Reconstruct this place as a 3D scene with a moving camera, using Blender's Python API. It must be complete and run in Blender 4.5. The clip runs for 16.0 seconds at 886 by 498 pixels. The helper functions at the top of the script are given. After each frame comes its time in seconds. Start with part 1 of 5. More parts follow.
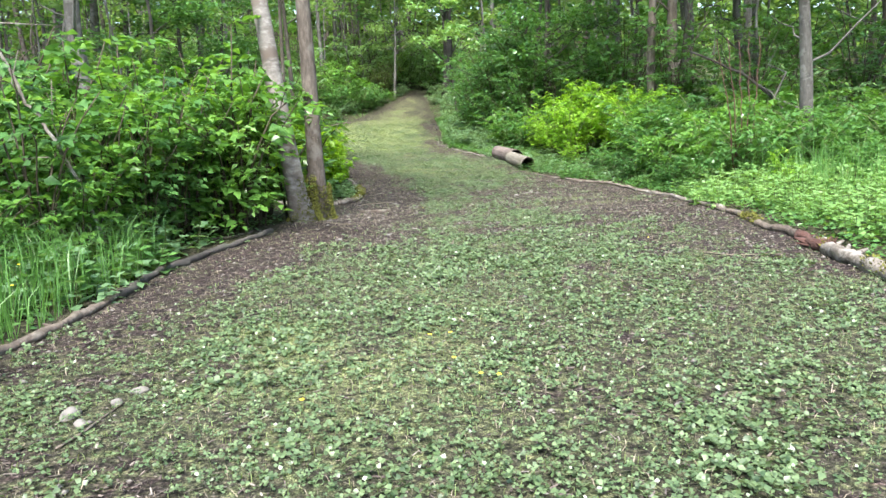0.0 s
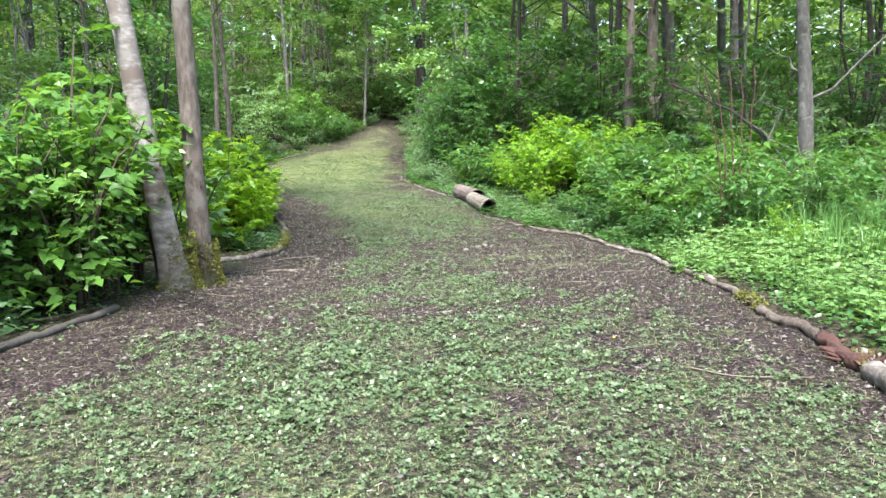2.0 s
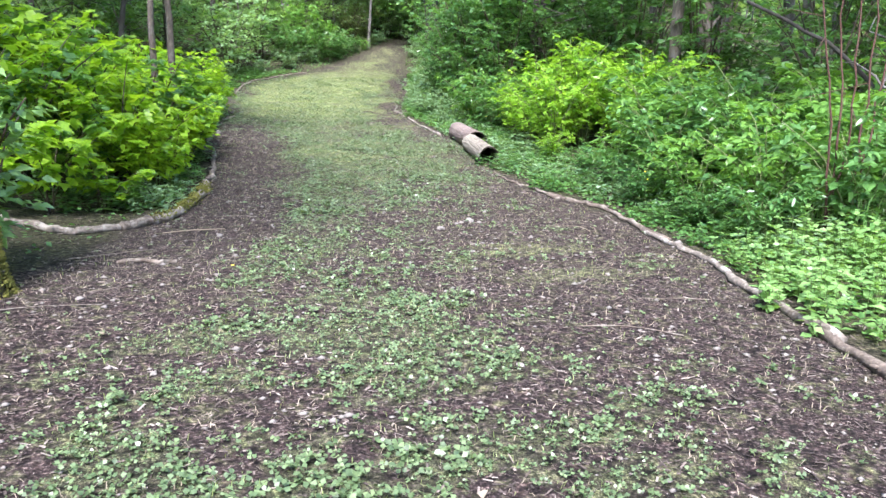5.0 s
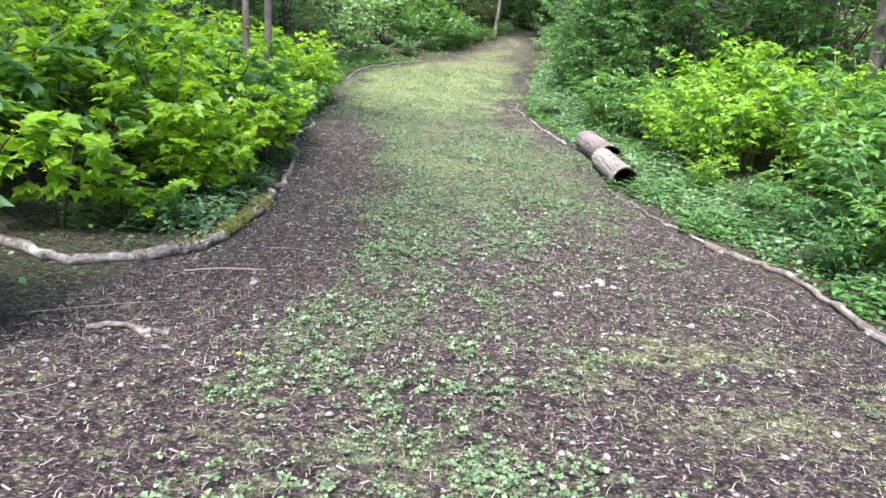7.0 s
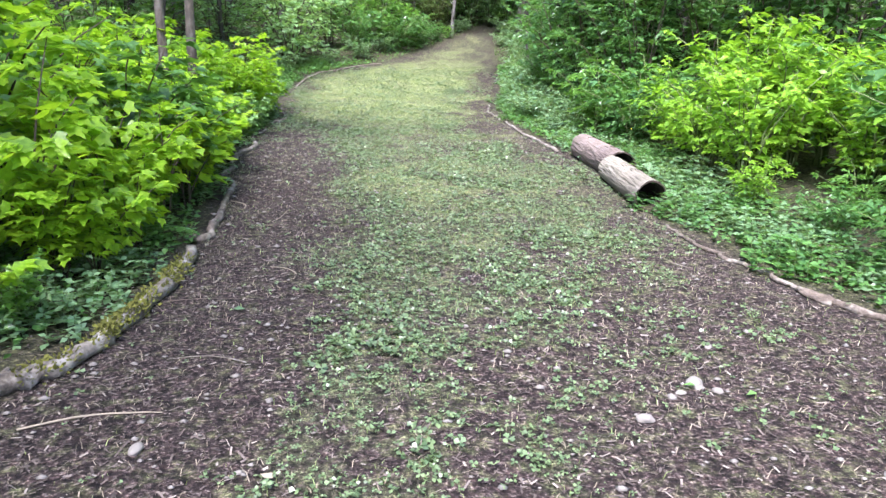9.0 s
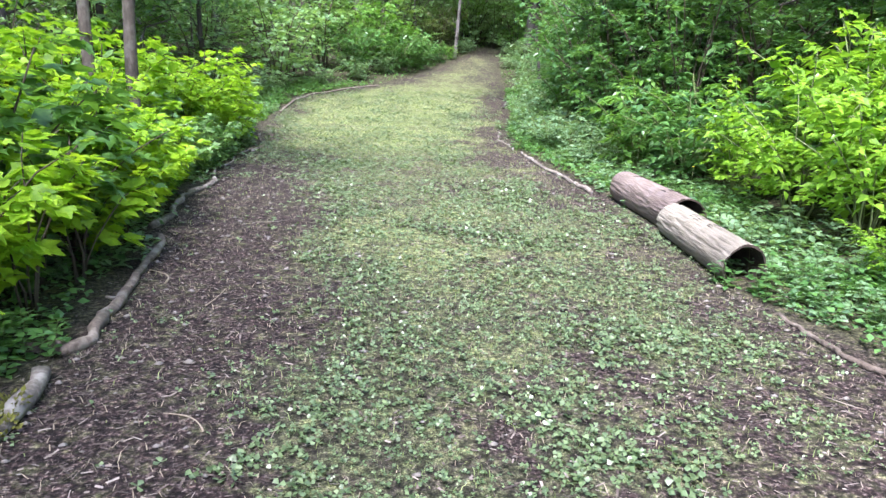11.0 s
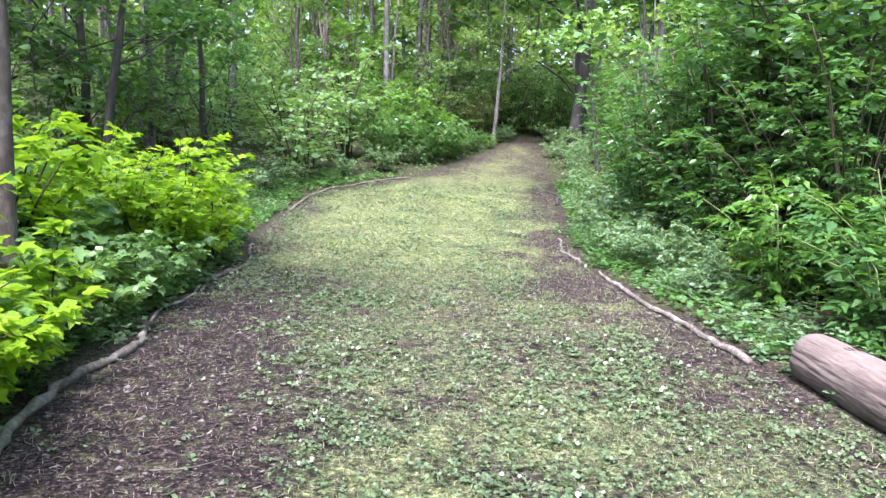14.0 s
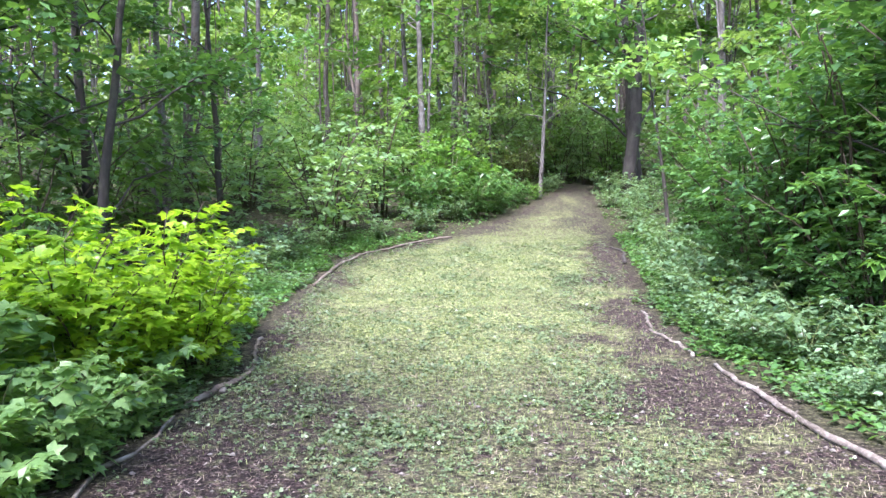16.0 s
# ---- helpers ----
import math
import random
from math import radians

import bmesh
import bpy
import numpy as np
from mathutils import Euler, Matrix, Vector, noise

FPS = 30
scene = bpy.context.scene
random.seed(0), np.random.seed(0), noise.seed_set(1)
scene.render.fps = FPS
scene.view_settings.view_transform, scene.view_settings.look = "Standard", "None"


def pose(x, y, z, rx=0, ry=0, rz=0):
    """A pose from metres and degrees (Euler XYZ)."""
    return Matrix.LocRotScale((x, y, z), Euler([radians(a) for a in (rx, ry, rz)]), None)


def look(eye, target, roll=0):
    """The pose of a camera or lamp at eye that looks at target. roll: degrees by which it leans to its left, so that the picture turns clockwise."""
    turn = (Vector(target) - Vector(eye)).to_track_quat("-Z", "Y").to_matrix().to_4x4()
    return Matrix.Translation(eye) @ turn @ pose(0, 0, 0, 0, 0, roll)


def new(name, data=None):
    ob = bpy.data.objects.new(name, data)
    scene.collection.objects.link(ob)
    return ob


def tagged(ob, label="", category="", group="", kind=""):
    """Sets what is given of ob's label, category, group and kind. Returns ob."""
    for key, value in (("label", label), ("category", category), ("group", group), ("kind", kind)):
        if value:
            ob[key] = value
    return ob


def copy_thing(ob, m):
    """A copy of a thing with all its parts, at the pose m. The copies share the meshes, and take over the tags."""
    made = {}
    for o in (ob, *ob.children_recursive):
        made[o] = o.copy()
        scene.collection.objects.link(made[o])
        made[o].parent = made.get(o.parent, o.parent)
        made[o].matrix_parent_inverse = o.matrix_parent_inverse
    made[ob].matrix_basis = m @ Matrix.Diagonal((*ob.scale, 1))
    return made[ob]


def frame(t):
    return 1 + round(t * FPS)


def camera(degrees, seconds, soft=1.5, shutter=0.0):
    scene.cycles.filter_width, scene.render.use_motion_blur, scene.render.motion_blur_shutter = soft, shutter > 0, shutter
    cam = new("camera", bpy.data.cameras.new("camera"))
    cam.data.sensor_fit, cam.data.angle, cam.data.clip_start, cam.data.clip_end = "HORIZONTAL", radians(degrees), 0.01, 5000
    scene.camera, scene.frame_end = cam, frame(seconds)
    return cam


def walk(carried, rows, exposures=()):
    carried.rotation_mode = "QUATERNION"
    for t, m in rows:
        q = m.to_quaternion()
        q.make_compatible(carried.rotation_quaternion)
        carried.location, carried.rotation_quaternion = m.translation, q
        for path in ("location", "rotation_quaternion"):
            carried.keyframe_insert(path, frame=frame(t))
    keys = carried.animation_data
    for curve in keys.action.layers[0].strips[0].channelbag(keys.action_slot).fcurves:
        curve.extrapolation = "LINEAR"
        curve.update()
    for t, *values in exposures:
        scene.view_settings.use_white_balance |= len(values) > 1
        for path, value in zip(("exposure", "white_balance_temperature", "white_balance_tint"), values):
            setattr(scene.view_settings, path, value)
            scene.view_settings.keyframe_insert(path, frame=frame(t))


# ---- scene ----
cam = camera(62.3, 16.0, soft=1.5)
METRES, EYE, TILT, LEAN, TURN = 17.2, 1.5, 0.0, 0.0, -12.1
ROWS = [
    (0.0, 0.0, 0.0, 0.0, -0.39, -10.88, 2.01),
    (0.5, 0.0116, 0.0315, 0.001, -0.07, -11.09, 1.63),
    (1.0, 0.0211, 0.0613, 0.003, -0.63, -10.0, 1.2),
    (1.5, 0.0284, 0.0906, 0.006, -1.85, -8.27, 1.37),
    (2.0, 0.0403, 0.1209, 0.0057, -1.57, -8.72, 0.94),
    (2.5, 0.0466, 0.1518, 0.0041, -2.64, -10.54, 1.07),
    (3.0, 0.0532, 0.1837, 0.0036, -2.28, -12.2, 0.07),
    (5.5, 0.0754, 0.3393, 0.0072, 1.25, -14.41, -2.05),
    (6.0, 0.075, 0.3718, 0.0077, 3.11, -13.94, -2.63),
    (6.5, 0.0722, 0.4015, 0.0079, 6.39, -14.57, -3.48),
    (7.0, 0.0685, 0.4296, 0.0077, 9.77, -15.59, -4.38),
    (7.5, 0.0594, 0.4563, 0.0076, 9.93, -16.39, -3.46),
    (8.0, 0.0521, 0.485, 0.0041, 9.33, -16.78, -2.71),
    (8.5, 0.0433, 0.5156, 0.0028, 7.79, -16.53, -2.09),
    (9.0, 0.0385, 0.5464, 0.0016, 6.03, -15.23, -1.62),
    (11.5, 0.0167, 0.7028, -0.0051, 6.39, -12.54, -2.32),
    (12.0, 0.0112, 0.7349, -0.0049, 8.25, -11.17, -2.56),
    (12.5, 0.0035, 0.7655, -0.0036, 8.12, -10.54, -1.81),
    (13.0, -0.0015, 0.7964, -0.0035, 9.19, -10.93, -2.43),
    (13.5, -0.0088, 0.8258, -0.0017, 9.12, -9.61, -1.91),
    (14.0, -0.0122, 0.8569, -0.0008, 8.46, -6.85, -2.04),
    (14.5, -0.0173, 0.8873, 0.0023, 8.18, -4.75, -1.05),
    (15.0, -0.0253, 0.9167, 0.0052, 7.8, -4.18, 0.4),
    (15.5, -0.0313, 0.9471, 0.0067, 10.43, -3.9, 0.06),
    (16.0, -0.0394, 0.9771, 0.0068, 11.46, -2.92, 0.52),
]
EXPOSURES = [(0.0, 2.29, 6400, 9), (4.0, 2.42, 6050, 16), (10.0, 2.58, 5900, 21), (13.0, 2.56, 5950, 23), (16.0, 2.64, 5800, 28)]
walk(cam, [(t, pose(0, 0, EYE, TILT, LEAN, TURN) @ pose(METRES * x, METRES * y, METRES * z, 90 + pitch, roll, yaw)) for t, x, y, z, yaw, pitch, roll in ROWS], EXPOSURES)

# ---- world and sun: bright, hazy sky over a wood ----
SUN_ELEVATION, SUN_AZIMUTH = 58, 200
world = bpy.data.worlds.new("world")
scene.world = world
world.use_nodes = True
wn, wl = world.node_tree.nodes, world.node_tree.links
sky = wn.new("ShaderNodeTexSky")
sky.sky_type, sky.sun_disc = "NISHITA", False
sky.sun_elevation, sky.sun_rotation = radians(SUN_ELEVATION), radians(SUN_AZIMUTH)
sky.air_density, sky.dust_density = 1.0, 2.0
wn["Background"].inputs[1].default_value = 0.125
wl.new(sky.outputs[0], wn["Background"].inputs[0])
sun_data = bpy.data.lights.new("sun", "SUN")
sun_data.energy, sun_data.angle, sun_data.color = 2.6, radians(22), (1.0, 0.97, 0.92)
sun = new("sun", sun_data)
az, el = radians(SUN_AZIMUTH), radians(SUN_ELEVATION)
sun.matrix_world = look((0, 0, 60), (-math.sin(az) * math.cos(el), -math.cos(az) * math.cos(el), 60 - math.sin(el)))


# ---- materials ----
def material(name):
    mat = bpy.data.materials.new(name)
    mat.use_nodes = True
    nt = mat.node_tree
    return mat, nt, nt.nodes["Principled BSDF"]


def node(nt, kind, **inputs):
    n = nt.nodes.new(kind)
    for key, value in inputs.items():
        n.inputs[key.replace("_", " ")].default_value = value
    return n


def ramp(nt, source, stops):
    n = nt.nodes.new("ShaderNodeValToRGB")
    while len(n.color_ramp.elements) < len(stops):
        n.color_ramp.elements.new(0.5)
    for e, (p, c) in zip(n.color_ramp.elements, stops):
        e.position, e.color = p, (*c, 1)
    nt.links.new(source, n.inputs[0])
    return n.outputs[0]


def noise_of(nt, scale, detail=4, coords="Object", stretch=None):
    tc = nt.nodes.new("ShaderNodeTexCoord")
    out = tc.outputs[coords]
    if stretch:
        mp = nt.nodes.new("ShaderNodeMapping")
        mp.inputs["Scale"].default_value = stretch
        nt.links.new(out, mp.inputs[0])
        out = mp.outputs[0]
    n = node(nt, "ShaderNodeTexNoise", Scale=scale, Detail=detail, Roughness=0.62)
    nt.links.new(out, n.inputs["Vector"])
    return n.outputs["Fac"]


def mix(nt, fac, a, b, mode="MIX"):
    n = nt.nodes.new("ShaderNodeMix")
    n.data_type, n.blend_type = "RGBA", mode
    for value, k in ((fac, 0), (a, 6), (b, 7)):
        if isinstance(value, (int, float)):
            n.inputs[k].default_value = value
        elif isinstance(value, tuple):
            n.inputs[k].default_value = (*value, 1)
        else:
            nt.links.new(value, n.inputs[k])
    return n.outputs[2]


def bump(nt, bsdf, height, strength, distance):
    b = node(nt, "ShaderNodeBump", Strength=strength, Distance=distance)
    nt.links.new(height, b.inputs["Height"])
    nt.links.new(b.outputs[0], bsdf.inputs["Normal"])


def leaf_material(name, dark, mid, light, translucent=0.42, rough=0.45):
    """Leaves: the tone goes from leaf to leaf and from plant to plant, with veins of noise; light shines through."""
    mat, nt, b = material(name)
    geo = nt.nodes.new("ShaderNodeNewGeometry")
    info = nt.nodes.new("ShaderNodeObjectInfo")
    a = nt.nodes.new("ShaderNodeMath")
    a.operation = "MULTIPLY_ADD"
    nt.links.new(info.outputs["Random"], a.inputs[0])
    a.inputs[1].default_value = 0.35
    s = nt.nodes.new("ShaderNodeMath")
    s.operation = "MULTIPLY"
    s.inputs[1].default_value = 0.75
    nt.links.new(geo.outputs["Random Per Island"], s.inputs[0])
    nt.links.new(s.outputs[0], a.inputs[2])
    col = ramp(nt, a.outputs[0], [(0.05, dark), (0.5, mid), (1.0, light)])
    col = mix(nt, 0.35, col, ramp(nt, noise_of(nt, 30, 3), [(0.3, dark), (0.7, light)]))
    nt.links.new(col, b.inputs["Base Color"])
    b.inputs["Roughness"].default_value = rough
    b.inputs["Specular IOR Level"].default_value = 0.5
    tr = nt.nodes.new("ShaderNodeBsdfTranslucent")
    warm = mix(nt, 1.0, col, (1.5, 1.45, 0.6), "MULTIPLY")
    nt.links.new(warm, tr.inputs[0])
    sh = nt.nodes.new("ShaderNodeMixShader")
    sh.inputs[0].default_value = translucent
    nt.links.new(b.outputs[0], sh.inputs[1])
    nt.links.new(tr.outputs[0], sh.inputs[2])
    nt.links.new(sh.outputs[0], nt.nodes["Material Output"].inputs[0])
    return mat


def bark_material(name, dark, mid, light, spots, scale=14, stretch=(1, 1, 0.3), depth=0.012):
    """Bark: a fine vertical grain, lichen spots in patches, cracked relief."""
    mat, nt, b = material(name)
    grain = noise_of(nt, scale, 6, stretch=stretch)
    col = ramp(nt, grain, [(0.3, dark), (0.5, mid), (0.68, light)])
    patch = ramp(nt, noise_of(nt, 5.5, 5), [(0.52, (0, 0, 0)), (0.62, (1, 1, 1))])
    col = mix(nt, patch, col, spots)
    col = mix(nt, 0.35, col, ramp(nt, noise_of(nt, 1.3, 2), [(0.35, dark), (0.65, light)]))
    nt.links.new(col, b.inputs["Base Color"])
    b.inputs["Roughness"].default_value = 0.9
    bump(nt, b, grain, 0.8, depth)
    return mat


def plain_material(name, a, c, scale=20, rough=0.85, depth=0.004, detail=5):
    mat, nt, b = material(name)
    n = noise_of(nt, scale, detail)
    info = nt.nodes.new("ShaderNodeNewGeometry")
    col = mix(nt, info.outputs["Random Per Island"], ramp(nt, n, [(0.3, a), (0.7, c)]), ramp(nt, n, [(0.35, c), (0.8, a)]))
    nt.links.new(col, b.inputs["Base Color"])
    b.inputs["Roughness"].default_value = rough
    bump(nt, b, n, 0.6, depth)
    return mat


LEAF_BRIGHT = leaf_material("leaf_bright", (0.08, 0.18, 0.012), (0.23, 0.42, 0.022), (0.40, 0.60, 0.04), 0.46, 0.33)
LEAF_MID = leaf_material("leaf_mid", (0.045, 0.12, 0.024), (0.095, 0.22, 0.04), (0.18, 0.34, 0.07), 0.42, 0.3)
LEAF_LIME = leaf_material("leaf_lime", (0.06, 0.15, 0.015), (0.16, 0.33, 0.026), (0.30, 0.49, 0.05), 0.44, 0.33)
LEAF_OLIVE = leaf_material("leaf_olive", (0.035, 0.06, 0.014), (0.075, 0.115, 0.03), (0.13, 0.18, 0.05), 0.35, 0.4)
LEAF_DARK = leaf_material("leaf_dark", (0.03, 0.09, 0.03), (0.065, 0.16, 0.045), (0.13, 0.27, 0.075), 0.38, 0.28)
LEAF_BLUE = leaf_material("leaf_blue", (0.05, 0.11, 0.05), (0.115, 0.215, 0.10), (0.22, 0.34, 0.185), 0.36, 0.33)
# Leaves paler and bluer: thin haze over the undergrowth is put into the colour.
LEAF_HAZY = leaf_material("leaf_hazy", (0.06, 0.135, 0.052), (0.15, 0.275, 0.11), (0.27, 0.43, 0.195), 0.42, 0.36)
LEAF_HERB = leaf_material("leaf_herb", (0.08, 0.18, 0.05), (0.16, 0.3, 0.09), (0.27, 0.44, 0.16), 0.36, 0.38)
LEAF_CANOPY = leaf_material("leaf_canopy", (0.07, 0.14, 0.042), (0.14, 0.24, 0.075), (0.235, 0.365, 0.135), 0.48, 0.4)
CLOVER = leaf_material("clover", (0.028, 0.056, 0.024), (0.088, 0.145, 0.060), (0.25, 0.325, 0.165), 0.22, 0.33)
GRASS = leaf_material("grass_blade", (0.1, 0.135, 0.04), (0.175, 0.245, 0.082), (0.31, 0.37, 0.17), 0.3, 0.5)
TALL_GRASS = leaf_material("tall_grass_blade", (0.05, 0.14, 0.03), (0.10, 0.23, 0.055), (0.18, 0.34, 0.10), 0.4, 0.4)
DRY = plain_material("dry_stem", (0.10, 0.078, 0.055), (0.33, 0.28, 0.21), 30)


def chip_material():
    """Bark chips: most dark and damp, a few bleached."""
    mat, nt, b = material("wood_chip")
    geo = nt.nodes.new("ShaderNodeNewGeometry")
    col = ramp(nt, geo.outputs["Random Per Island"], [(0.0, (0.018, 0.012, 0.010)), (0.5, (0.055, 0.040, 0.037)), (0.76, (0.135, 0.107, 0.096)), (1.0, (0.34, 0.295, 0.26))])
    col = mix(nt, 0.3, col, ramp(nt, noise_of(nt, 40, 3), [(0.35, (0.02, 0.014, 0.012)), (0.7, (0.2, 0.16, 0.13))]))
    nt.links.new(col, b.inputs["Base Color"])
    b.inputs["Roughness"].default_value = 0.85
    return mat


CHIP = chip_material()
PEBBLE = plain_material("pebble", (0.09, 0.08, 0.072), (0.22, 0.20, 0.18), 9, 0.85, 0.003)
STEM_BROWN = plain_material("stem_brown", (0.025, 0.019, 0.012), (0.07, 0.052, 0.032), 25, 0.8)
STEM_GREEN = plain_material("stem_green", (0.06, 0.11, 0.03), (0.14, 0.16, 0.06), 25, 0.7)
FLOWER = plain_material("buttercup_petal", (0.75, 0.55, 0.02), (0.85, 0.68, 0.04), 20, 0.4)
MOSS = plain_material("moss", (0.05, 0.056, 0.010), (0.18, 0.18, 0.03), 60, 1.0, 0.02, 8)
BARK_BIRCH = bark_material("bark_birch", (0.05, 0.038, 0.03), (0.18, 0.155, 0.135), (0.38, 0.36, 0.335), (0.115, 0.082, 0.062), 9, (1, 1, 2.2), 0.008)
BARK_BROWN = bark_material("bark_brown", (0.018, 0.013, 0.010), (0.08, 0.062, 0.049), (0.17, 0.142, 0.118), (0.15, 0.137, 0.118), 24)
BARK_GREY = bark_material("bark_grey", (0.032, 0.028, 0.025), (0.10, 0.091, 0.082), (0.18, 0.168, 0.153), (0.22, 0.213, 0.198))
BARK_STICK = bark_material("bark_stick", (0.035, 0.025, 0.019), (0.10, 0.077, 0.06), (0.19, 0.155, 0.125), (0.25, 0.225, 0.19), 30, (1, 1, 1), 0.012)
BARK_PALE = bark_material("bark_pale", (0.03, 0.023, 0.018), (0.12, 0.098, 0.078), (0.28, 0.25, 0.215), (0.34, 0.32, 0.285), 30, (1, 1, 1), 0.012)
BARK_DARK = bark_material("bark_dark", (0.013, 0.011, 0.010), (0.036, 0.031, 0.027), (0.075, 0.066, 0.058), (0.06, 0.062, 0.045))
LOG_BARK = bark_material("log_bark", (0.06, 0.041, 0.035), (0.135, 0.10, 0.088), (0.23, 0.185, 0.16), (0.17, 0.135, 0.13), 13, (0.3, 3.6, 3.6), 0.012)
LOG_PALE = bark_material("log_pale", (0.07, 0.059, 0.046), (0.165, 0.145, 0.115), (0.265, 0.238, 0.19), (0.19, 0.168, 0.14), 13, (0.3, 3.6, 3.6), 0.012)
# Rotten wood kept near black: the hollow's shade is put into its colour.
ROT_SHADE = plain_material("rotten_wood_shade", (0.012, 0.008, 0.006), (0.045, 0.03, 0.022), 14, 0.95, 0.02)
RED_WOOD = plain_material("red_rotten_wood", (0.022, 0.010, 0.008), (0.11, 0.05, 0.038), 34, 0.95, 0.03)


def ground_material():
    mat, nt, b = material("path_soil")
    at = nt.nodes.new("ShaderNodeAttribute")
    at.attribute_name = "cover"
    sep = nt.nodes.new("ShaderNodeSeparateColor")
    nt.links.new(at.outputs["Color"], sep.inputs[0])
    fine = noise_of(nt, 55, 7)
    fine2 = noise_of(nt, 130, 4)
    soil = ramp(nt, fine, [(0.34, (0.007, 0.0045, 0.004)), (0.48, (0.025, 0.017, 0.0165)), (0.57, (0.055, 0.039, 0.038)), (0.68, (0.20, 0.16, 0.148))])
    clumps = noise_of(nt, 11, 6)
    broad = noise_of(nt, 2.2, 4)
    # Dark stops put both bare soil and shadows between clover leaves into the colour.
    green = ramp(nt, fine2, [(0.36, (0.012, 0.013, 0.008)), (0.5, (0.052, 0.060, 0.031)), (0.66, (0.18, 0.19, 0.11))])
    yellow = ramp(nt, fine2, [(0.40, (0.032, 0.03, 0.018)), (0.5, (0.155, 0.19, 0.075)), (0.60, (0.38, 0.42, 0.21))])
    yellow = mix(nt, ramp(nt, broad, [(0.35, (0, 0, 0)), (0.65, (0.6, 0.6, 0.6))]), yellow, ramp(nt, fine, [(0.40, (0.028, 0.03, 0.015)), (0.5, (0.15, 0.185, 0.06)), (0.62, (0.38, 0.42, 0.18))]))
    litter = ramp(nt, fine, [(0.3, (0.02, 0.022, 0.012)), (0.55, (0.055, 0.055, 0.03)), (0.75, (0.11, 0.11, 0.05))])

    def ragged(value, lo, hi):
        m = nt.nodes.new("ShaderNodeMath")
        m.operation, m.inputs[1].default_value = "MULTIPLY_ADD", 1.6
        nt.links.new(clumps, m.inputs[0])
        nt.links.new(value, m.inputs[2])
        return ramp(nt, m.outputs[0], [(lo, (0, 0, 0)), (hi, (1, 1, 1))])

    def halved(value):
        m = nt.nodes.new("ShaderNodeMath")
        m.operation, m.inputs[1].default_value, m.inputs[2].default_value = "MULTIPLY_ADD", 1.0, -0.8
        nt.links.new(value, m.inputs[0])
        return m.outputs[0]

    col = mix(nt, ragged(halved(sep.outputs[0]), 0.2, 1.0), soil, green)
    col = mix(nt, ragged(halved(sep.outputs[1]), 0.0, 1.15), col, yellow)
    col = mix(nt, sep.outputs[2], col, litter)
    tufts = noise_of(nt, 17, 5)
    col = mix(nt, 1.0, col, ramp(nt, tufts, [(0.36, (0.28, 0.27, 0.28)), (0.46, (0.8, 0.8, 0.8)), (0.54, (1.1, 1.1, 1.1)), (0.64, (1.45, 1.4, 1.35))]), "MULTIPLY")
    col = mix(nt, 0.8, col, ramp(nt, noise_of(nt, 38, 3), [(0.40, (0.35, 0.34, 0.34)), (0.5, (1.0, 1.0, 1.0)), (0.62, (1.6, 1.6, 1.5))]), "MULTIPLY")
    nt.links.new(col, b.inputs["Base Color"])
    b.inputs["Roughness"].default_value = 0.95
    b.inputs["Specular IOR Level"].default_value = 0.2
    high = nt.nodes.new("ShaderNodeMath")
    high.operation, high.inputs[1].default_value = "MULTIPLY_ADD", 2.0
    nt.links.new(tufts, high.inputs[0])
    nt.links.new(fine, high.inputs[2])
    bump(nt, b, high.outputs[0], 0.9, 0.022)
    return mat


SOIL = ground_material()


# ---- the lie of the land ----
def lattice_noise(x, y, size, seed):
    """Smooth noise from 0 to 1 on a lattice of that size in metres."""
    x, y = np.asarray(x, float) / size, np.asarray(y, float) / size
    xi, yi = np.floor(x).astype(np.int64), np.floor(y).astype(np.int64)
    fx, fy = x - xi, y - yi
    fx, fy = fx * fx * (3 - 2 * fx), fy * fy * (3 - 2 * fy)

    def h(i, j):
        n = (i * 374761393 + j * 668265263 + seed * 974711) & 0x7FFFFFFF
        n = ((n ^ (n >> 13)) * 1274126177) & 0x7FFFFFFF
        return ((n ^ (n >> 16)) & 0xFFFF) / 65535.0

    return (h(xi, yi) * (1 - fx) + h(xi + 1, yi) * fx) * (1 - fy) + (h(xi, yi + 1) * (1 - fx) + h(xi + 1, yi + 1) * fx) * fy


def fractal(x, y, size, seed, octaves=3):
    return sum(lattice_noise(x, y, size / 2**k, seed + k) * 0.5 ** (k + 1) for k in range(octaves)) / (1 - 0.5**octaves)


def step(a, b, v):
    v = np.clip((np.asarray(v, float) - a) / (b - a), 0, 1)
    return v * v * (3 - 2 * v)


RISE_Y = [-60, -6, 0, 5, 8, 10, 12, 15, 18, 20, 23, 28, 30.5, 34, 38, 42, 46, 55, 70, 100, 400]
RISE_Z = [0.3, 0.25, 0.2, 0.17, 0.12, 0.05, 0.0, 0.02, 0.13, 0.16, 0.19, 0.42, 0.65, 1.0, 1.6, 2.3, 2.9, 4.0, 6.5, 13, 30]
LEFT_Y = [-10, 4.4, 5.7, 6.8, 7.6, 8.5, 9.5, 11.5, 12.5, 13.5, 15, 17, 19, 21, 23, 25, 28, 30.9, 32.9, 34.5, 36.5, 41, 42, 44, 46, 60]
LEFT_X = [-2.2, -1.65, -1.38, -1.1, -0.9, -0.2, 0.3, 0.9, 1.2, 1.4, 1.4, 1.2, 1.05, 1.05, 1.15, 0.95, 0.9, 1.05, 2.3, 3.7, 4.6, 6.85, 7.35, 8.3, 9.2, 11]
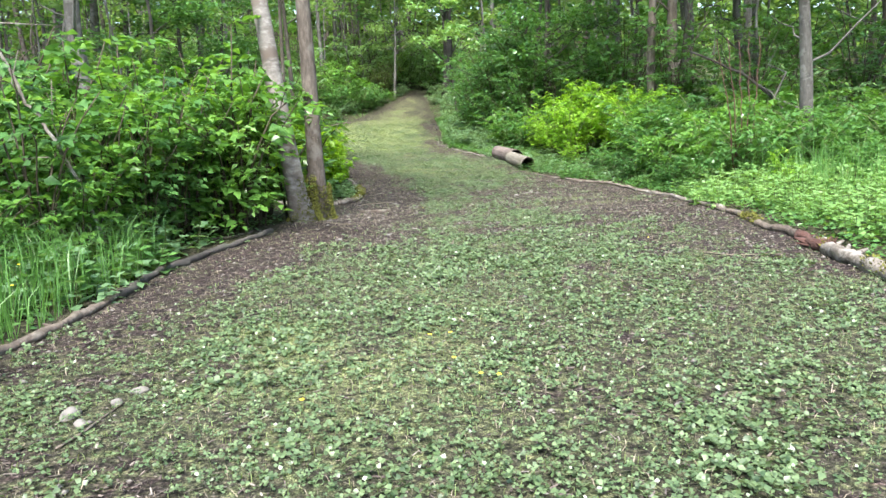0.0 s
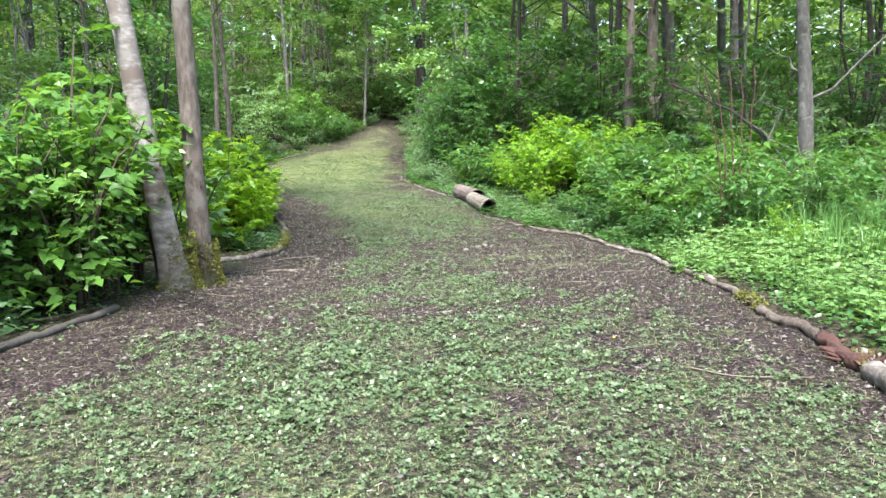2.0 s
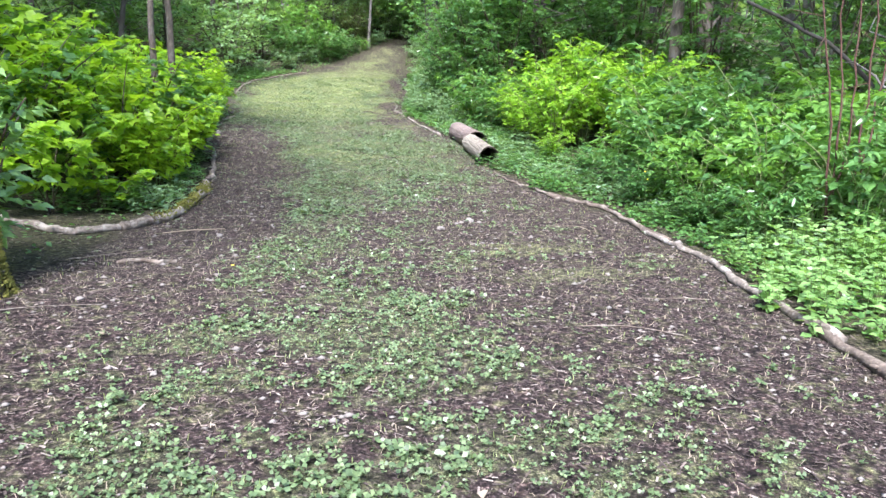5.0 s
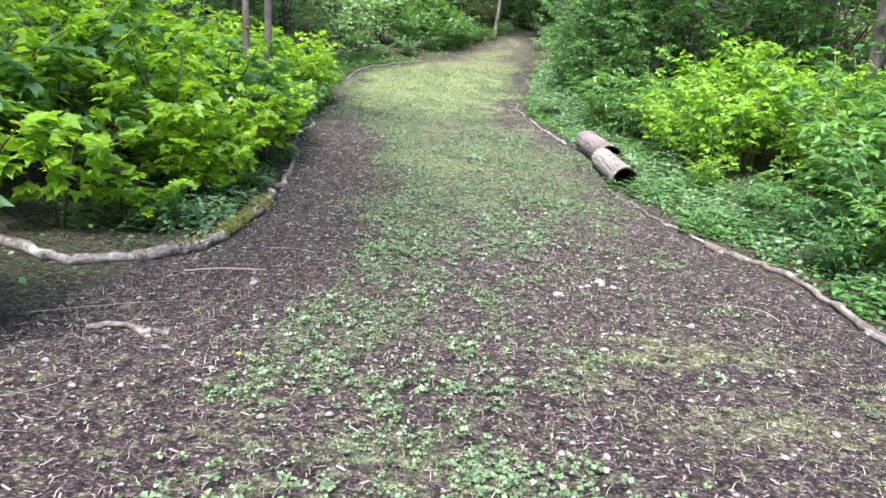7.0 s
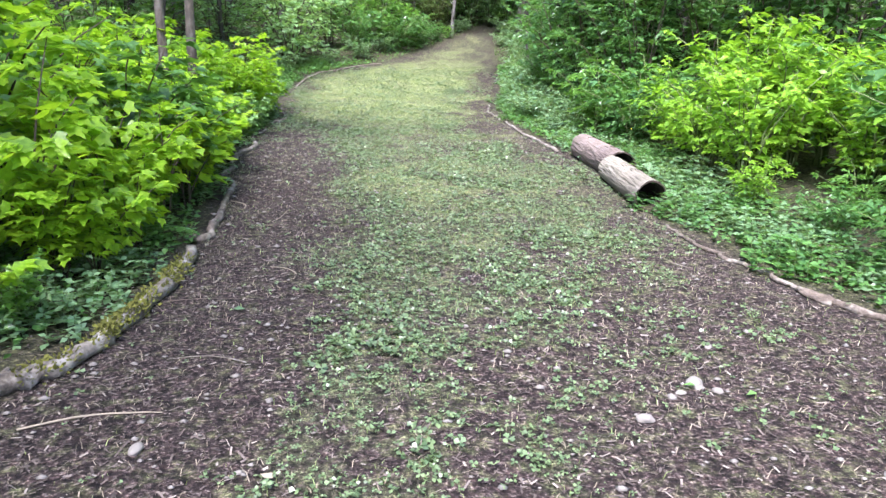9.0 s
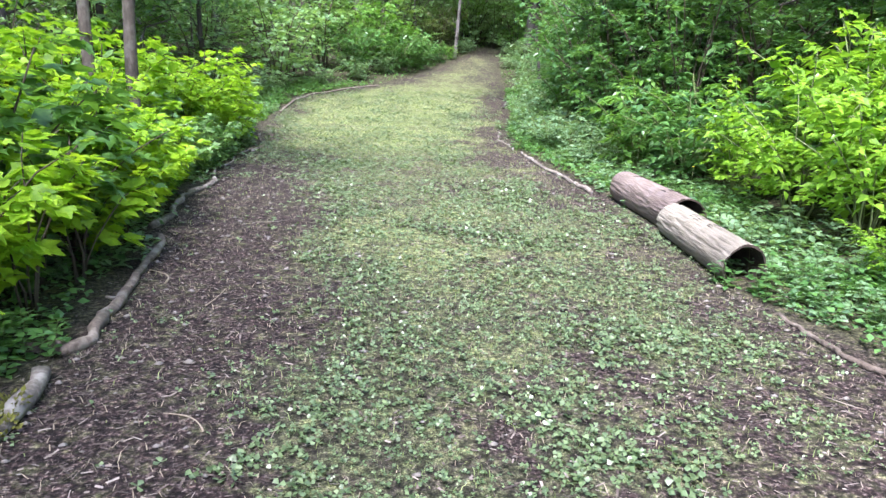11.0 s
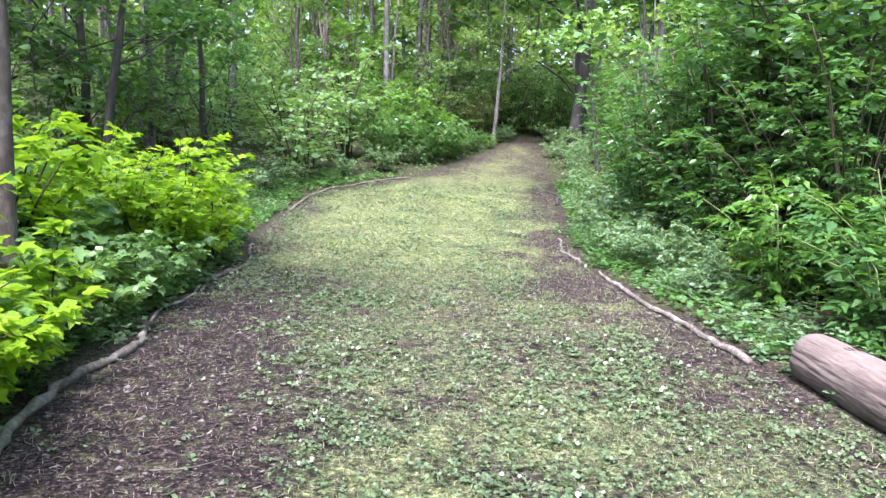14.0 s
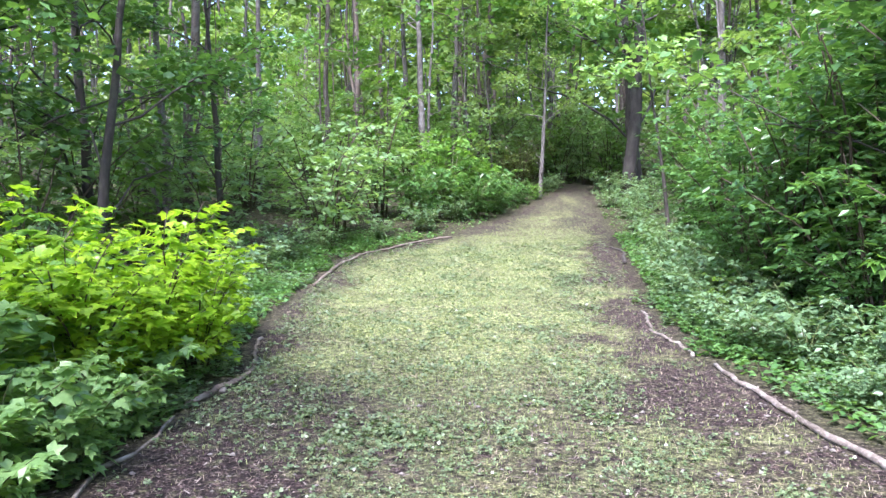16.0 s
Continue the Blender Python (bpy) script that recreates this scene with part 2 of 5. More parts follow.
RIGHT_Y = [-10, 3.5, 5.7, 7.8, 10.5, 13, 13.5, 14.7, 16, 18, 20.7, 23, 26, 28, 30.4, 35.6, 42, 46, 60]
RIGHT_X = [2.5, 4.0, 4.66, 5.3, 5.8, 5.75, 5.5, 5.4, 5.35, 5.45, 5.35, 5.3, 5.55, 6.0, 6.4, 7.2, 8.1, 9.6, 11.5]


def left_edge(y):
    return np.interp(y, LEFT_Y, LEFT_X)


def right_edge(y):
    return np.interp(y, RIGHT_Y, RIGHT_X)


def height(x, y):
    """The ground: a trodden path, a bank either side of it, a rising wood ahead."""
    x, y = np.asarray(x, float), np.asarray(y, float)
    z = (np.interp(y - 0.8, RISE_Y, RISE_Z) + np.interp(y, RISE_Y, RISE_Z) * 2 + np.interp(y + 0.8, RISE_Y, RISE_Z)) / 4
    z = z + 0.09 * np.exp(-((x + 0.1) ** 2) / 1.2 - (y - 9.2) ** 2 / 1.5)
    off = np.maximum(left_edge(y) - x, x - right_edge(y))
    z = z + step(0.2, 2.5, off) * 0.18 + step(2, 14, off) * 0.6 * fractal(x, y, 6, 5)
    z = z + (fractal(x, y, 0.9, 11) - 0.5) * 0.05 + (lattice_noise(x, y, 0.16, 21) - 0.5) * 0.012
    return z


def cover(x, y):
    """What grows on the path: clover, short yellow grass (canopy-gap light painted in), and the leaf litter off its
    sides.
    """
    x, y = np.asarray(x, float), np.asarray(y, float)
    l, r = left_edge(y), right_edge(y)
    a, b = x - l, r - x
    n = fractal(x, y, 1.3, 31, 4)
    m = fractal(x, y, 0.45, 41, 3)
    left_bare = (1 - step(0.75, 1.55, a + 0.7 * (n - 0.5))) * step(3, 6, y) * (1 - 0.8 * step(18.5, 22.5, y))
    left_bare = np.maximum(left_bare, 0.95 * np.exp(-((x - 0.2) ** 2) / 1.7 - (y - 8.6) ** 2 / 3.0))
    right_bare = (1 - step(0.25, 0.95, b + 0.8 * (n - 0.5))) * step(3, 5, y) * (1 - step(31, 34, y)) * (1 - 0.65 * np.exp(-((y - 17) ** 2) / 6)) * (1 - 0.45 * step(19, 24, y))
    right_bare = np.maximum(right_bare, 0.9 * np.exp(-((x - 4.6) ** 2) / 1.1 - (y - 8.8) ** 2 / 8.0))
    right_bare = np.maximum(right_bare, 0.75 * np.exp(-((x - 4.4) ** 2) / 0.9 - (y - 12.2) ** 2 / 2.0))
    across = 0.55 * np.exp(-((y - 11.3) ** 2) / 4.5) + 0.35 * np.exp(-((y - 19.6) ** 2) / 0.8)
    bare = np.clip(np.maximum(np.maximum(left_bare, right_bare), across), 0, 1)
    lush = np.interp(y, [-5, 5.5, 7.5, 9.5, 12.5, 15, 18, 19.6, 21, 40], [0.94, 0.92, 0.76, 0.56, 0.64, 0.92, 0.95, 0.74, 0.75, 0.7])
    lush = lush - 0.85 * np.maximum(left_bare, right_bare)
    q = np.clip((0.30 * fractal(x, y, 1.1, 31) + 0.40 * fractal(x, y, 0.34, 41) + 0.30 * lattice_noise(x, y, 0.13, 51) - 0.5) * 2.4 + 0.5, 0, 1)
    clover = step(1 - lush - 0.32, 1 - lush + 0.40, q)
    # Past y 24 light from a canopy gap is put into the grass colour.
    yellow = step(18.0, 25.0, y + (n - 0.5) * 5) * step(0.0, 0.9, a + (n - 0.5) - 0.6 * (1 - step(21, 25, y))) * step(0.0, 1.25, b + 1.6 * (n - 0.5) + 1.4 * (m - 0.5)) * (1 - 0.4 * step(30, 35, y + (n - 0.5) * 3)) * (0.62 + 0.38 * step(0.3, 0.65, m))
    yellow = np.maximum(yellow, 0.65 * step(0.35, 0.65, m) * step(0.7, 1.4, a) * np.exp(-((x - 3.2) ** 2) / 2.4 - (y - 16.8) ** 2 / 7.0))
    yellow = np.maximum(yellow, 0.6 * step(0.4, 0.65, m) * np.exp(-((x - 0.2) ** 2) / 0.8 - (y - 4.2) ** 2 / 1.5))
    yellow = np.maximum(yellow, 0.45 * step(0.4, 0.65, m) * np.exp(-((x - 4.5) ** 2) / 0.5 - (y - 10.4) ** 2 / 0.4))
    off = np.maximum(-a, -b)
    litter = np.maximum(step(-0.1, 0.3, off + (m - 0.5) * 0.5), step(32, 35, y) * 0.12)
    return clover * (1 - litter), yellow * (1 - litter), litter, bare


def spread(lo, hi, dense, grow, far_lo, far_hi):
    mids = list(np.arange(lo, hi, dense))
    up, s = [hi], dense
    while up[-1] < far_hi:
        s *= grow
        up.append(up[-1] + s)
    down, s = [lo], dense
    while down[-1] > far_lo:
        s *= grow
        down.append(down[-1] - s)
    return np.array(sorted(set(down[1:]) | set(mids) | set(up)))


def mesh_from(name, verts, faces, mats=(), smooth=True):
    """A mesh from arrays: verts (n, 3), faces (m, 3) or (m, 4)."""
    me = bpy.data.meshes.new(name)
    verts, faces = np.asarray(verts, np.float32), np.asarray(faces, np.int32)
    k = faces.shape[1]
    me.vertices.add(len(verts))
    me.vertices.foreach_set("co", verts.ravel())
    me.loops.add(faces.size)
    me.loops.foreach_set("vertex_index", faces.ravel())
    me.polygons.add(len(faces))
    me.polygons.foreach_set("loop_start", np.arange(0, faces.size, k, dtype=np.int32))
    me.polygons.foreach_set("use_smooth", np.full(len(faces), smooth))
    me.update(calc_edges=True)
    for m in mats:
        me.materials.append(m)
    return me


def build_ground():
    xs = spread(-2.2, 7.4, 0.085, 1.16, -400, 400)
    ys = spread(1.5, 36, 0.085, 1.16, -120, 400)
    gx, gy = np.meshgrid(xs, ys)
    v = np.stack([gx, gy, height(gx, gy)], -1).reshape(-1, 3)
    nx, ny = len(xs), len(ys)
    i = (np.arange(ny - 1)[:, None] * nx + np.arange(nx - 1)[None]).ravel()
    me = mesh_from("ground", v, np.stack([i, i + 1, i + nx + 1, i + nx], -1), [SOIL])
    c, g, w, _ = cover(v[:, 0], v[:, 1])
    at = me.color_attributes.new("cover", "FLOAT_COLOR", "POINT")
    at.data.foreach_set("color", np.stack([c * 0.75, g, w, np.ones_like(c)], -1).astype(np.float32).ravel())
    return tagged(new("ground", me), "trodden woodland path of dark soil, clover and short grass", "ground", kind="structure")


build_ground()

# ---- shapes shared by many things ----
OVATE = (np.array([(0, 0, 0), (0.34, -0.40, 0.07), (1, 0, -0.12), (0.34, 0.40, 0.07), (0.5, 0, -0.04)]),
         np.array([(4, 0, 1), (4, 1, 2), (4, 2, 3), (4, 3, 0)]))
SIMPLE = (np.array([(0, 0, 0), (0.45, -0.42, 0.06), (1, 0, -0.08), (0.45, 0.42, 0.06)]), np.array([(0, 1, 2), (0, 2, 3)]))
LOBED = (np.array([(0, 0, 0), (0.04, -0.40, 0.06), (0.56, -0.56, 0.02), (0.58, -0.24, 0.03), (1.08, 0, -0.14), (0.58, 0.24, 0.03), (0.56, 0.56, 0.02), (0.04, 0.40, 0.06), (0.36, 0, -0.05)]),
         np.array([(8, k, (k + 1) % 8) for k in range(8)]))
TREFOIL = (np.array([(0, 0, 0), (0.55, -0.38, 0.05), (1, -0.22, 0), (0.92, 0.22, 0), (0.55, 0.38, 0.05)]), np.array([(0, 1, 2), (0, 2, 3), (0, 3, 4)]))
WEDGE = (np.array([(0, 0, 0), (0.75, -0.45, 0.03), (1, 0.1, -0.03), (0.6, 0.45, 0.06)]), np.array([(0, 1, 2), (0, 2, 3)]))


def unit(v):
    return v / np.maximum(np.linalg.norm(v, axis=-1, keepdims=True), 1e-9)


def leaves(shape, at, along, up, length, width=0.8):
    """Many leaves: their stalks' ends, the ways they point, their upper sides, lengths, and width to length."""
    pts, tris = shape
    along = unit(along)
    side = unit(np.cross(along, up))
    top = np.cross(side, along)
    length = np.asarray(length)[:, None, None]
    v = at[:, None] + length * (pts[None, :, :1] * along[:, None] + pts[None, :, 1:2] * width * side[:, None] + pts[None, :, 2:] * top[:, None])
    f = tris[None] + (np.arange(len(at)) * len(pts))[:, None, None]
    return v.reshape(-1, 3), f.reshape(-1, 3)


def tube(path, radii, sides=6, rng=None, rough=0.0, close=True):
    """A bent, tapering round bar along a path, as quads; its ends drawn to a point or left blunt."""
    path, radii = np.asarray(path, float), np.asarray(radii, float)
    n = len(path)
    tang = unit(np.gradient(path, axis=0))
    ref = np.array([0.0, 0, 1]) if abs(tang[:, 2].mean()) < 0.8 else np.array([1.0, 0, 0])
    u = unit(np.cross(tang, ref))
    w = np.cross(u, tang)
    ang = np.arange(sides) / sides * 2 * np.pi
    r = radii[:, None] * np.ones(sides)
    if rng is not None and rough:
        r = r * (1 + rough * (rng.random((n, sides)) - 0.5))
    v = path[:, None] + r[..., None] * (np.cos(ang)[None, :, None] * u[:, None] + np.sin(ang)[None, :, None] * w[:, None])
    v = v.reshape(-1, 3)
    i, j = np.meshgrid(np.arange(n - 1), np.arange(sides), indexing="ij")
    k = (j + 1) % sides
    f = np.stack([i * sides + j, i * sides + k, (i + 1) * sides + k, (i + 1) * sides + j], -1).reshape(-1, 4)
    if close:
        m = len(v)
        v = np.vstack([v, path[0] - tang[0] * radii[0] * 0.25, path[-1] + tang[-1] * radii[-1] * 0.4])
        j = np.arange(sides)
        k = (j + 1) % sides
        f = np.vstack([f, np.stack([k, j, np.full(sides, m), np.full(sides, m)], -1)[:, [0, 1, 2, 3]] * [1, 1, 1, 1],
                       np.stack([(n - 1) * sides + j, (n - 1) * sides + k, np.full(sides, m + 1), np.full(sides, m + 1)], -1)])
    return v, f


def tris_of(f):
    f = np.asarray(f)
    if f.shape[1] == 3:
        return f
    t = np.vstack([f[:, [0, 1, 2]], f[:, [0, 2, 3]]])
    return t[(t[:, 0] != t[:, 1]) & (t[:, 1] != t[:, 2]) & (t[:, 0] != t[:, 2])]


def joined(pieces):
    vs, fs, o = [], [], 0
    for v, f in pieces:
        vs.append(v)
        fs.append(tris_of(f) + o)
        o += len(v)
    return np.vstack(vs), np.vstack(fs)


def part(name, vf, mat, parent=None, label=""):
    """One mesh object, under a thing or under a part."""
    ob = new(name, mesh_from(name, vf[0], tris_of(vf[1]), [mat]))
    if parent is not None:
        ob.parent = parent
    return tagged(ob, label) if label else ob


def curve(points, n):
    """A smooth way through a few points."""
    p = np.asarray(points, float)
    t = np.linspace(0, 1, len(p))
    s = np.linspace(0, 1, n)
    q = np.stack([np.interp(s, t, p[:, k]) for k in range(3)], -1)
    for _ in range(max(1, n // len(p) // 2)):
        q[1:-1] = (q[:-2] + 2 * q[1:-1] + q[2:]) / 4
    return q


# ---- plants ----
def shrub(name, seed, radius, tall, canes, twigs, per_twig, leaf, shape, width, leaf_mat, stem_mat, label, lean=0.25, droop=0.35, low=0.12):
    """A shrub: canes that arch out of one root, twigs off them, leaves in flat sprays along the twigs."""
    rng = np.random.default_rng(seed)
    root = new(name)
    at, along, size, cluster = [], [], [], []
    for c in range(canes):
        a = (c + rng.random()) / canes * 2 * np.pi
        out = radius * (0.25 + 0.75 * rng.random())
        top = tall * (0.55 + 0.45 * rng.random()) * (1.0 - 0.25 * (out / radius) ** 2)
        way = np.array([np.cos(a), np.sin(a), 0])
        base = way * radius * 0.12 * rng.random()
        s = np.linspace(0, 1, 6)[:, None]
        path = base + way * out * (0.25 * s + 0.75 * s**2) + np.array([0, 0, 1.0]) * top * (s * (1 + lean) - lean * s**2.6)
        path[1:] += rng.normal(0, 0.02 * radius, (5, 3))
        part("cane", tube(path, np.linspace(0.010, 0.003, 6) * (0.6 + 0.5 * tall), 3), stem_mat, root)
        for k in range(twigs):
            s0 = low + (1 - low) * (k + rng.random()) / twigs
            p = np.array([np.interp(s0, np.linspace(0, 1, 6), path[:, d]) for d in range(3)])
            b = a + rng.normal(0, 1.1) + (np.pi if rng.random() < 0.18 else 0)
            reach = radius * (0.25 + 0.35 * rng.random()) * (1.1 - 0.45 * s0)
            d = np.array([np.cos(b), np.sin(b), 0.25 + 0.5 * rng.random() * s0])
            n = per_twig
            q = (np.arange(n) + 0.7) / n
            pts = p + d * reach * q[:, None] + np.array([0, 0, -1.0]) * (droop * reach * q**2)[:, None]
            sign = np.where(np.arange(n) % 2 == 0, 1.0, -1.0)
            turn = sign * (0.9 - 0.5 * q) + rng.normal(0, 0.25, n)
            ang = b + turn
            w = np.stack([np.cos(ang), np.sin(ang), rng.normal(-0.12, 0.28, n)], -1)
            at.append(pts + rng.normal(0, 0.012, (n, 3)))
            along.append(w)
            size.append(leaf * (0.55 + 0.75 * rng.random(n)) * (1.05 - 0.3 * q))
    at, along, size = np.vstack(at), np.vstack(along), np.concatenate(size)
    at[:, 2] = np.maximum(at[:, 2], 0.03)
    up = np.array([0, 0, 1.0]) + rng.normal(0, 0.32, at.shape)
    part("foliage", leaves(shape, at, along, up, size, width), leaf_mat, root)
    return tagged(root, label, "shrub")


def herb_patch(name, seed, radius, tall, stalks, leaf, shape, width, leaf_mat, label):
    """A low clump of herbs: upright stalks with whorls of leaves."""
    rng = np.random.default_rng(seed)
    root = new(name)
    r = radius * np.sqrt(rng.random(stalks))
    a = rng.random(stalks) * 2 * np.pi
    h = tall * (0.45 + 0.55 * rng.random(stalks)) * (1 - 0.35 * (r / radius) ** 2)
    x, y = r * np.cos(a), r * np.sin(a)
    at, along, size, stems = [], [], [], []
    for i in range(stalks):
        tip = np.array([x[i] * 1.12, y[i] * 1.12, h[i]])
        foot = np.array([x[i], y[i], -0.05])
        stems.append(tube(np.array([foot, tip]), [0.003, 0.0015], 3, close=False))
        for k in range(3):
            s = 1 - 0.28 * k - 0.1 * rng.random()
            n = 3
            b = rng.random() * 6.28 + np.arange(n) / n * 6.28
            at.append(np.repeat((foot + (tip - foot) * s)[None], n, 0))
            along.append(np.stack([np.cos(b), np.sin(b), rng.normal(0.12, 0.2, n)], -1))
            size.append(leaf * (0.6 + 0.6 * rng.random(n)) * (0.8 + 0.15 * k))
    at, along, size = np.vstack(at), np.vstack(along), np.concatenate(size)
    up = np.array([0, 0, 1.0]) + rng.normal(0, 0.25, at.shape)
    tagged(part("stem", joined(stems), STEM_GREEN, root), kind="stuff")
    part("foliage", leaves(shape, at, along, up, size, width), leaf_mat, root)
    return tagged(root, label, "herb")


def tree(name, seed, tall, girth, bark, leaf_mat, limbs, leaf_count, leaf, crown_from, spread_, label, bend=0.03, lean=(0, 0), shape=SIMPLE, stems=0, dead=0):
    """A tree: a tapered, bent trunk with a root flare, limbs with side twigs, and leaves in tufts about the twigs' ends."""
    rng = np.random.default_rng(seed)
    root = new(name)
    n = 15
    s = np.linspace(0, 1, n)
    wob = np.cumsum(rng.normal(0, bend, (n, 2)), 0) * tall / n * (s[:, None] > 0)
    path = np.stack([wob[:, 0] + lean[0] * tall * s, wob[:, 1] + lean[1] * tall * s, -0.15 + (tall + 0.15) * s**1.15], -1)
    rad = girth * (1 - 0.82 * s) + girth * 0.55 * np.exp(-s * tall / 0.35)
    part("trunk", tube(path, rad, 11, rng, 0.10), bark, root)
    for k in range(stems):
        a = rng.random() * 6.28
        away = np.array([np.cos(a), np.sin(a)]) * tall * (0.05 + 0.06 * rng.random())
        side = path * np.array([1, 1, (0.6 + 0.35 * rng.random())])
        side[:, :2] += away * (s**0.8)[:, None] + np.cumsum(rng.normal(0, bend, (n, 2)), 0) * tall / n
        part("stem", tube(side, rad * (0.45 + 0.3 * rng.random()), 7, rng, 0.10), bark, root)
    for k in range(dead):
        s1 = 0.10 + 0.40 * rng.random()
        p = np.array([np.interp(s1, s, path[:, d]) for d in range(3)])
        a, reach = rng.random() * 6.28, 0.7 + 1.6 * rng.random()
        d = np.array([np.cos(a), np.sin(a), 0.35 + 0.8 * rng.random()])
        q = np.linspace(0, 1, 5)[:, None]
        lp = p + d * reach * q + np.vstack([np.zeros(3), rng.normal(0, 0.07 * reach, (4, 3))])
        part("dead_limb", tube(lp, np.linspace(girth * 0.22, 0.006, 5), 4, close=False), bark, root)
    tufts = []
    for k in range(limbs):
        s0 = crown_from + (0.97 - crown_from) * (k + rng.random()) / limbs
        p = np.array([np.interp(s0, s, path[:, d]) for d in range(3)])
        a = k * 2.4 + rng.normal(0, 0.5)
        reach = spread_ * (0.55 + 0.6 * rng.random()) * (1.15 - 0.6 * s0)
        d = np.array([np.cos(a), np.sin(a), 0.35 + 0.6 * rng.random()])
        q = np.linspace(0, 1, 6)[:, None]
        lp = p + d * reach * q + np.array([0, 0, -0.25]) * reach * q**2 + np.vstack([np.zeros(3), rng.normal(0, 0.05 * reach, (5, 3))])
        twigs = [tube(lp, np.linspace(girth * (0.30 - 0.14 * s0), 0.008, 6), 4, close=False)]
        for j in range(3):
            t0 = 0.3 + 0.7 * rng.random()
            o = np.array([np.interp(t0, q[:, 0], lp[:, c]) for c in range(3)])
            b = a + rng.normal(0, 1.0)
            e = o + np.array([np.cos(b), np.sin(b), 0.15 + 0.4 * rng.random()]) * reach * (0.25 + 0.3 * rng.random())
            twigs.append(tube(np.array([o, (o + e) / 2 + rng.normal(0, 0.04, 3), e]), [0.012, 0.008, 0.003], 3, close=False))
            tufts += [o + (e - o) * f for f in (0.5, 0.8, 1.0)]
        part("limb", joined(twigs), bark, root)
    tufts = np.array(tufts)
    pick = tufts[rng.integers(0, len(tufts), leaf_count)]
    off = rng.normal(0, 1, (leaf_count, 3)) * np.array([0.22, 0.22, 0.10]) * spread_ * 0.55
    a = rng.random(leaf_count) * 6.28
    along = np.stack([np.cos(a), np.sin(a), rng.normal(-0.25, 0.3, leaf_count)], -1)
    up = np.array([0, 0, 1.0]) + rng.normal(0, 0.4, (leaf_count, 3))
    part("crown", leaves(shape, pick + off, along, up, leaf * (0.6 + 0.8 * rng.random(leaf_count)), 0.85), leaf_mat, root)
    return tagged(root, label, "tree")


def put(thing, x, y, turn=0.0, scale=1.0, sink=0.03, stretch=1.0, tilt=0.0):
    thing.matrix_basis = pose(x, y, float(height(x, y)) - sink, tilt, tilt * 0.6, turn) @ Matrix.Diagonal((scale, scale, scale * stretch, 1))
    return thing


def more(thing, x, y, turn, scale=1.0, stretch=1.0, label="", tilt=0.0):
    ob = copy_thing(thing, pose(0, 0, 0))
    put(ob, x, y, turn, scale, 0.03, stretch, tilt)
    return tagged(ob, label)


def plant_all(kinds, spots, group, seed, lo=0.8, hi=1.2, tilt=0.0):
    """Sets plants of these kinds on the spots, the first of each kind as it was built, the rest as copies."""
    rng = np.random.default_rng(seed)
    used = set()
    for i, (x, y, s) in enumerate(spots):
        k = int(rng.integers(0, len(kinds))) if len(used) == len(kinds) else i % len(kinds)
        turn, sc, st = rng.random() * 360, s * (lo + (hi - lo) * rng.random()), 0.9 + 0.25 * rng.random()
        if k in used:
            ob = more(kinds[k], x, y, turn, sc, st, "", tilt * rng.normal())
        else:
            ob = put(kinds[k], x, y, turn, sc, 0.03, st, tilt * rng.normal())
            used.add(k)
        tagged(ob, group=group)


def scatter(n, x0, x1, y0, y1, seed, keep, gap=0.0):
    """Spots (x, y) at random in a rectangle that keep(x, y) allows, at least gap apart."""
    rng = np.random.default_rng(seed)
    out = []
    for _ in range(n * 30):
        if len(out) >= n:
            break
        x, y = x0 + (x1 - x0) * rng.random(), y0 + (y1 - y0) * rng.random()
        if keep(x, y) and all((x - p) ** 2 + (y - q) ** 2 > gap * gap for p, q in out):
            out.append((x, y))
    return out


def off_left(x, y):
    return float(left_edge(y)) - x


def off_right(x, y):
    return x - float(right_edge(y))


# bright broad-leaved shrubs along the left of the path
bright = [shrub("shrub", 100 + k, 0.7, 1.35, 11, 9, 8, (0.105, 0.115, 0.095, 0.105)[k], LOBED, 0.95, (LEAF_BRIGHT, LEAF_BRIGHT, LEAF_BRIGHT, LEAF_MID)[k], STEM_BROWN,
                ("bright yellow-green shrub with broad lobed leaves beside the path", "green shrub with broad lobed leaves beside the path")[k == 3], low=0.28, droop=0.5) for k in range(4)]
spots = [(0.7, 13.7, 0.65), (0.5, 13.9, 1.0), (0.65, 15.0, 1.0), (0.45, 16.0, 1.1), (0.35, 17.1, 1.0), (0.3, 18.2, 0.9), (0.55, 22.4, 1.0), (0.35, 23.3, 1.05),
         (-0.1, 13.5, 0.95), (-0.5, 13.8, 1.2), (-0.3, 15.0, 1.25), (-0.6, 16.2, 1.25), (-0.6, 17.5, 1.1), (-0.7, 19.8, 0.9), (-0.5, 22.6, 1.0), (-1.0, 13.3, 1.15),
         (-1.4, 14.6, 1.3), (-1.6, 16.8, 1.3), (-1.7, 18.8, 1.1), (0.45, 24.2, 0.8), (-1.5, 21.0, 1.0), (-0.3, 21.5, 0.9), (0.8, 16.3, 0.8), (0.75, 17.4, 0.75), (0.7, 18.3, 0.65), (0.75, 23.0, 0.7), (-0.4, 18.9, 1.2), (-0.9, 23.6, 1.0), (0.1, 22.0, 1.05), (-1.2, 20.0, 1.2), (-0.2, 20.4, 1.1), (0.72, 12.95, 0.36), (0.35, 21.8, 0.85)]
plant_all(bright, spots, "bright shrubs along the path", 1, 1.0, 1.25)
broad = [shrub("shrub", 116 + k, 0.55, 0.95, 8, 8, 7, 0.12, LOBED, 0.95, LEAF_HERB, STEM_GREEN, "pale green shrub with broad soft leaves at the path's edge", low=0.1) for k in range(2)]
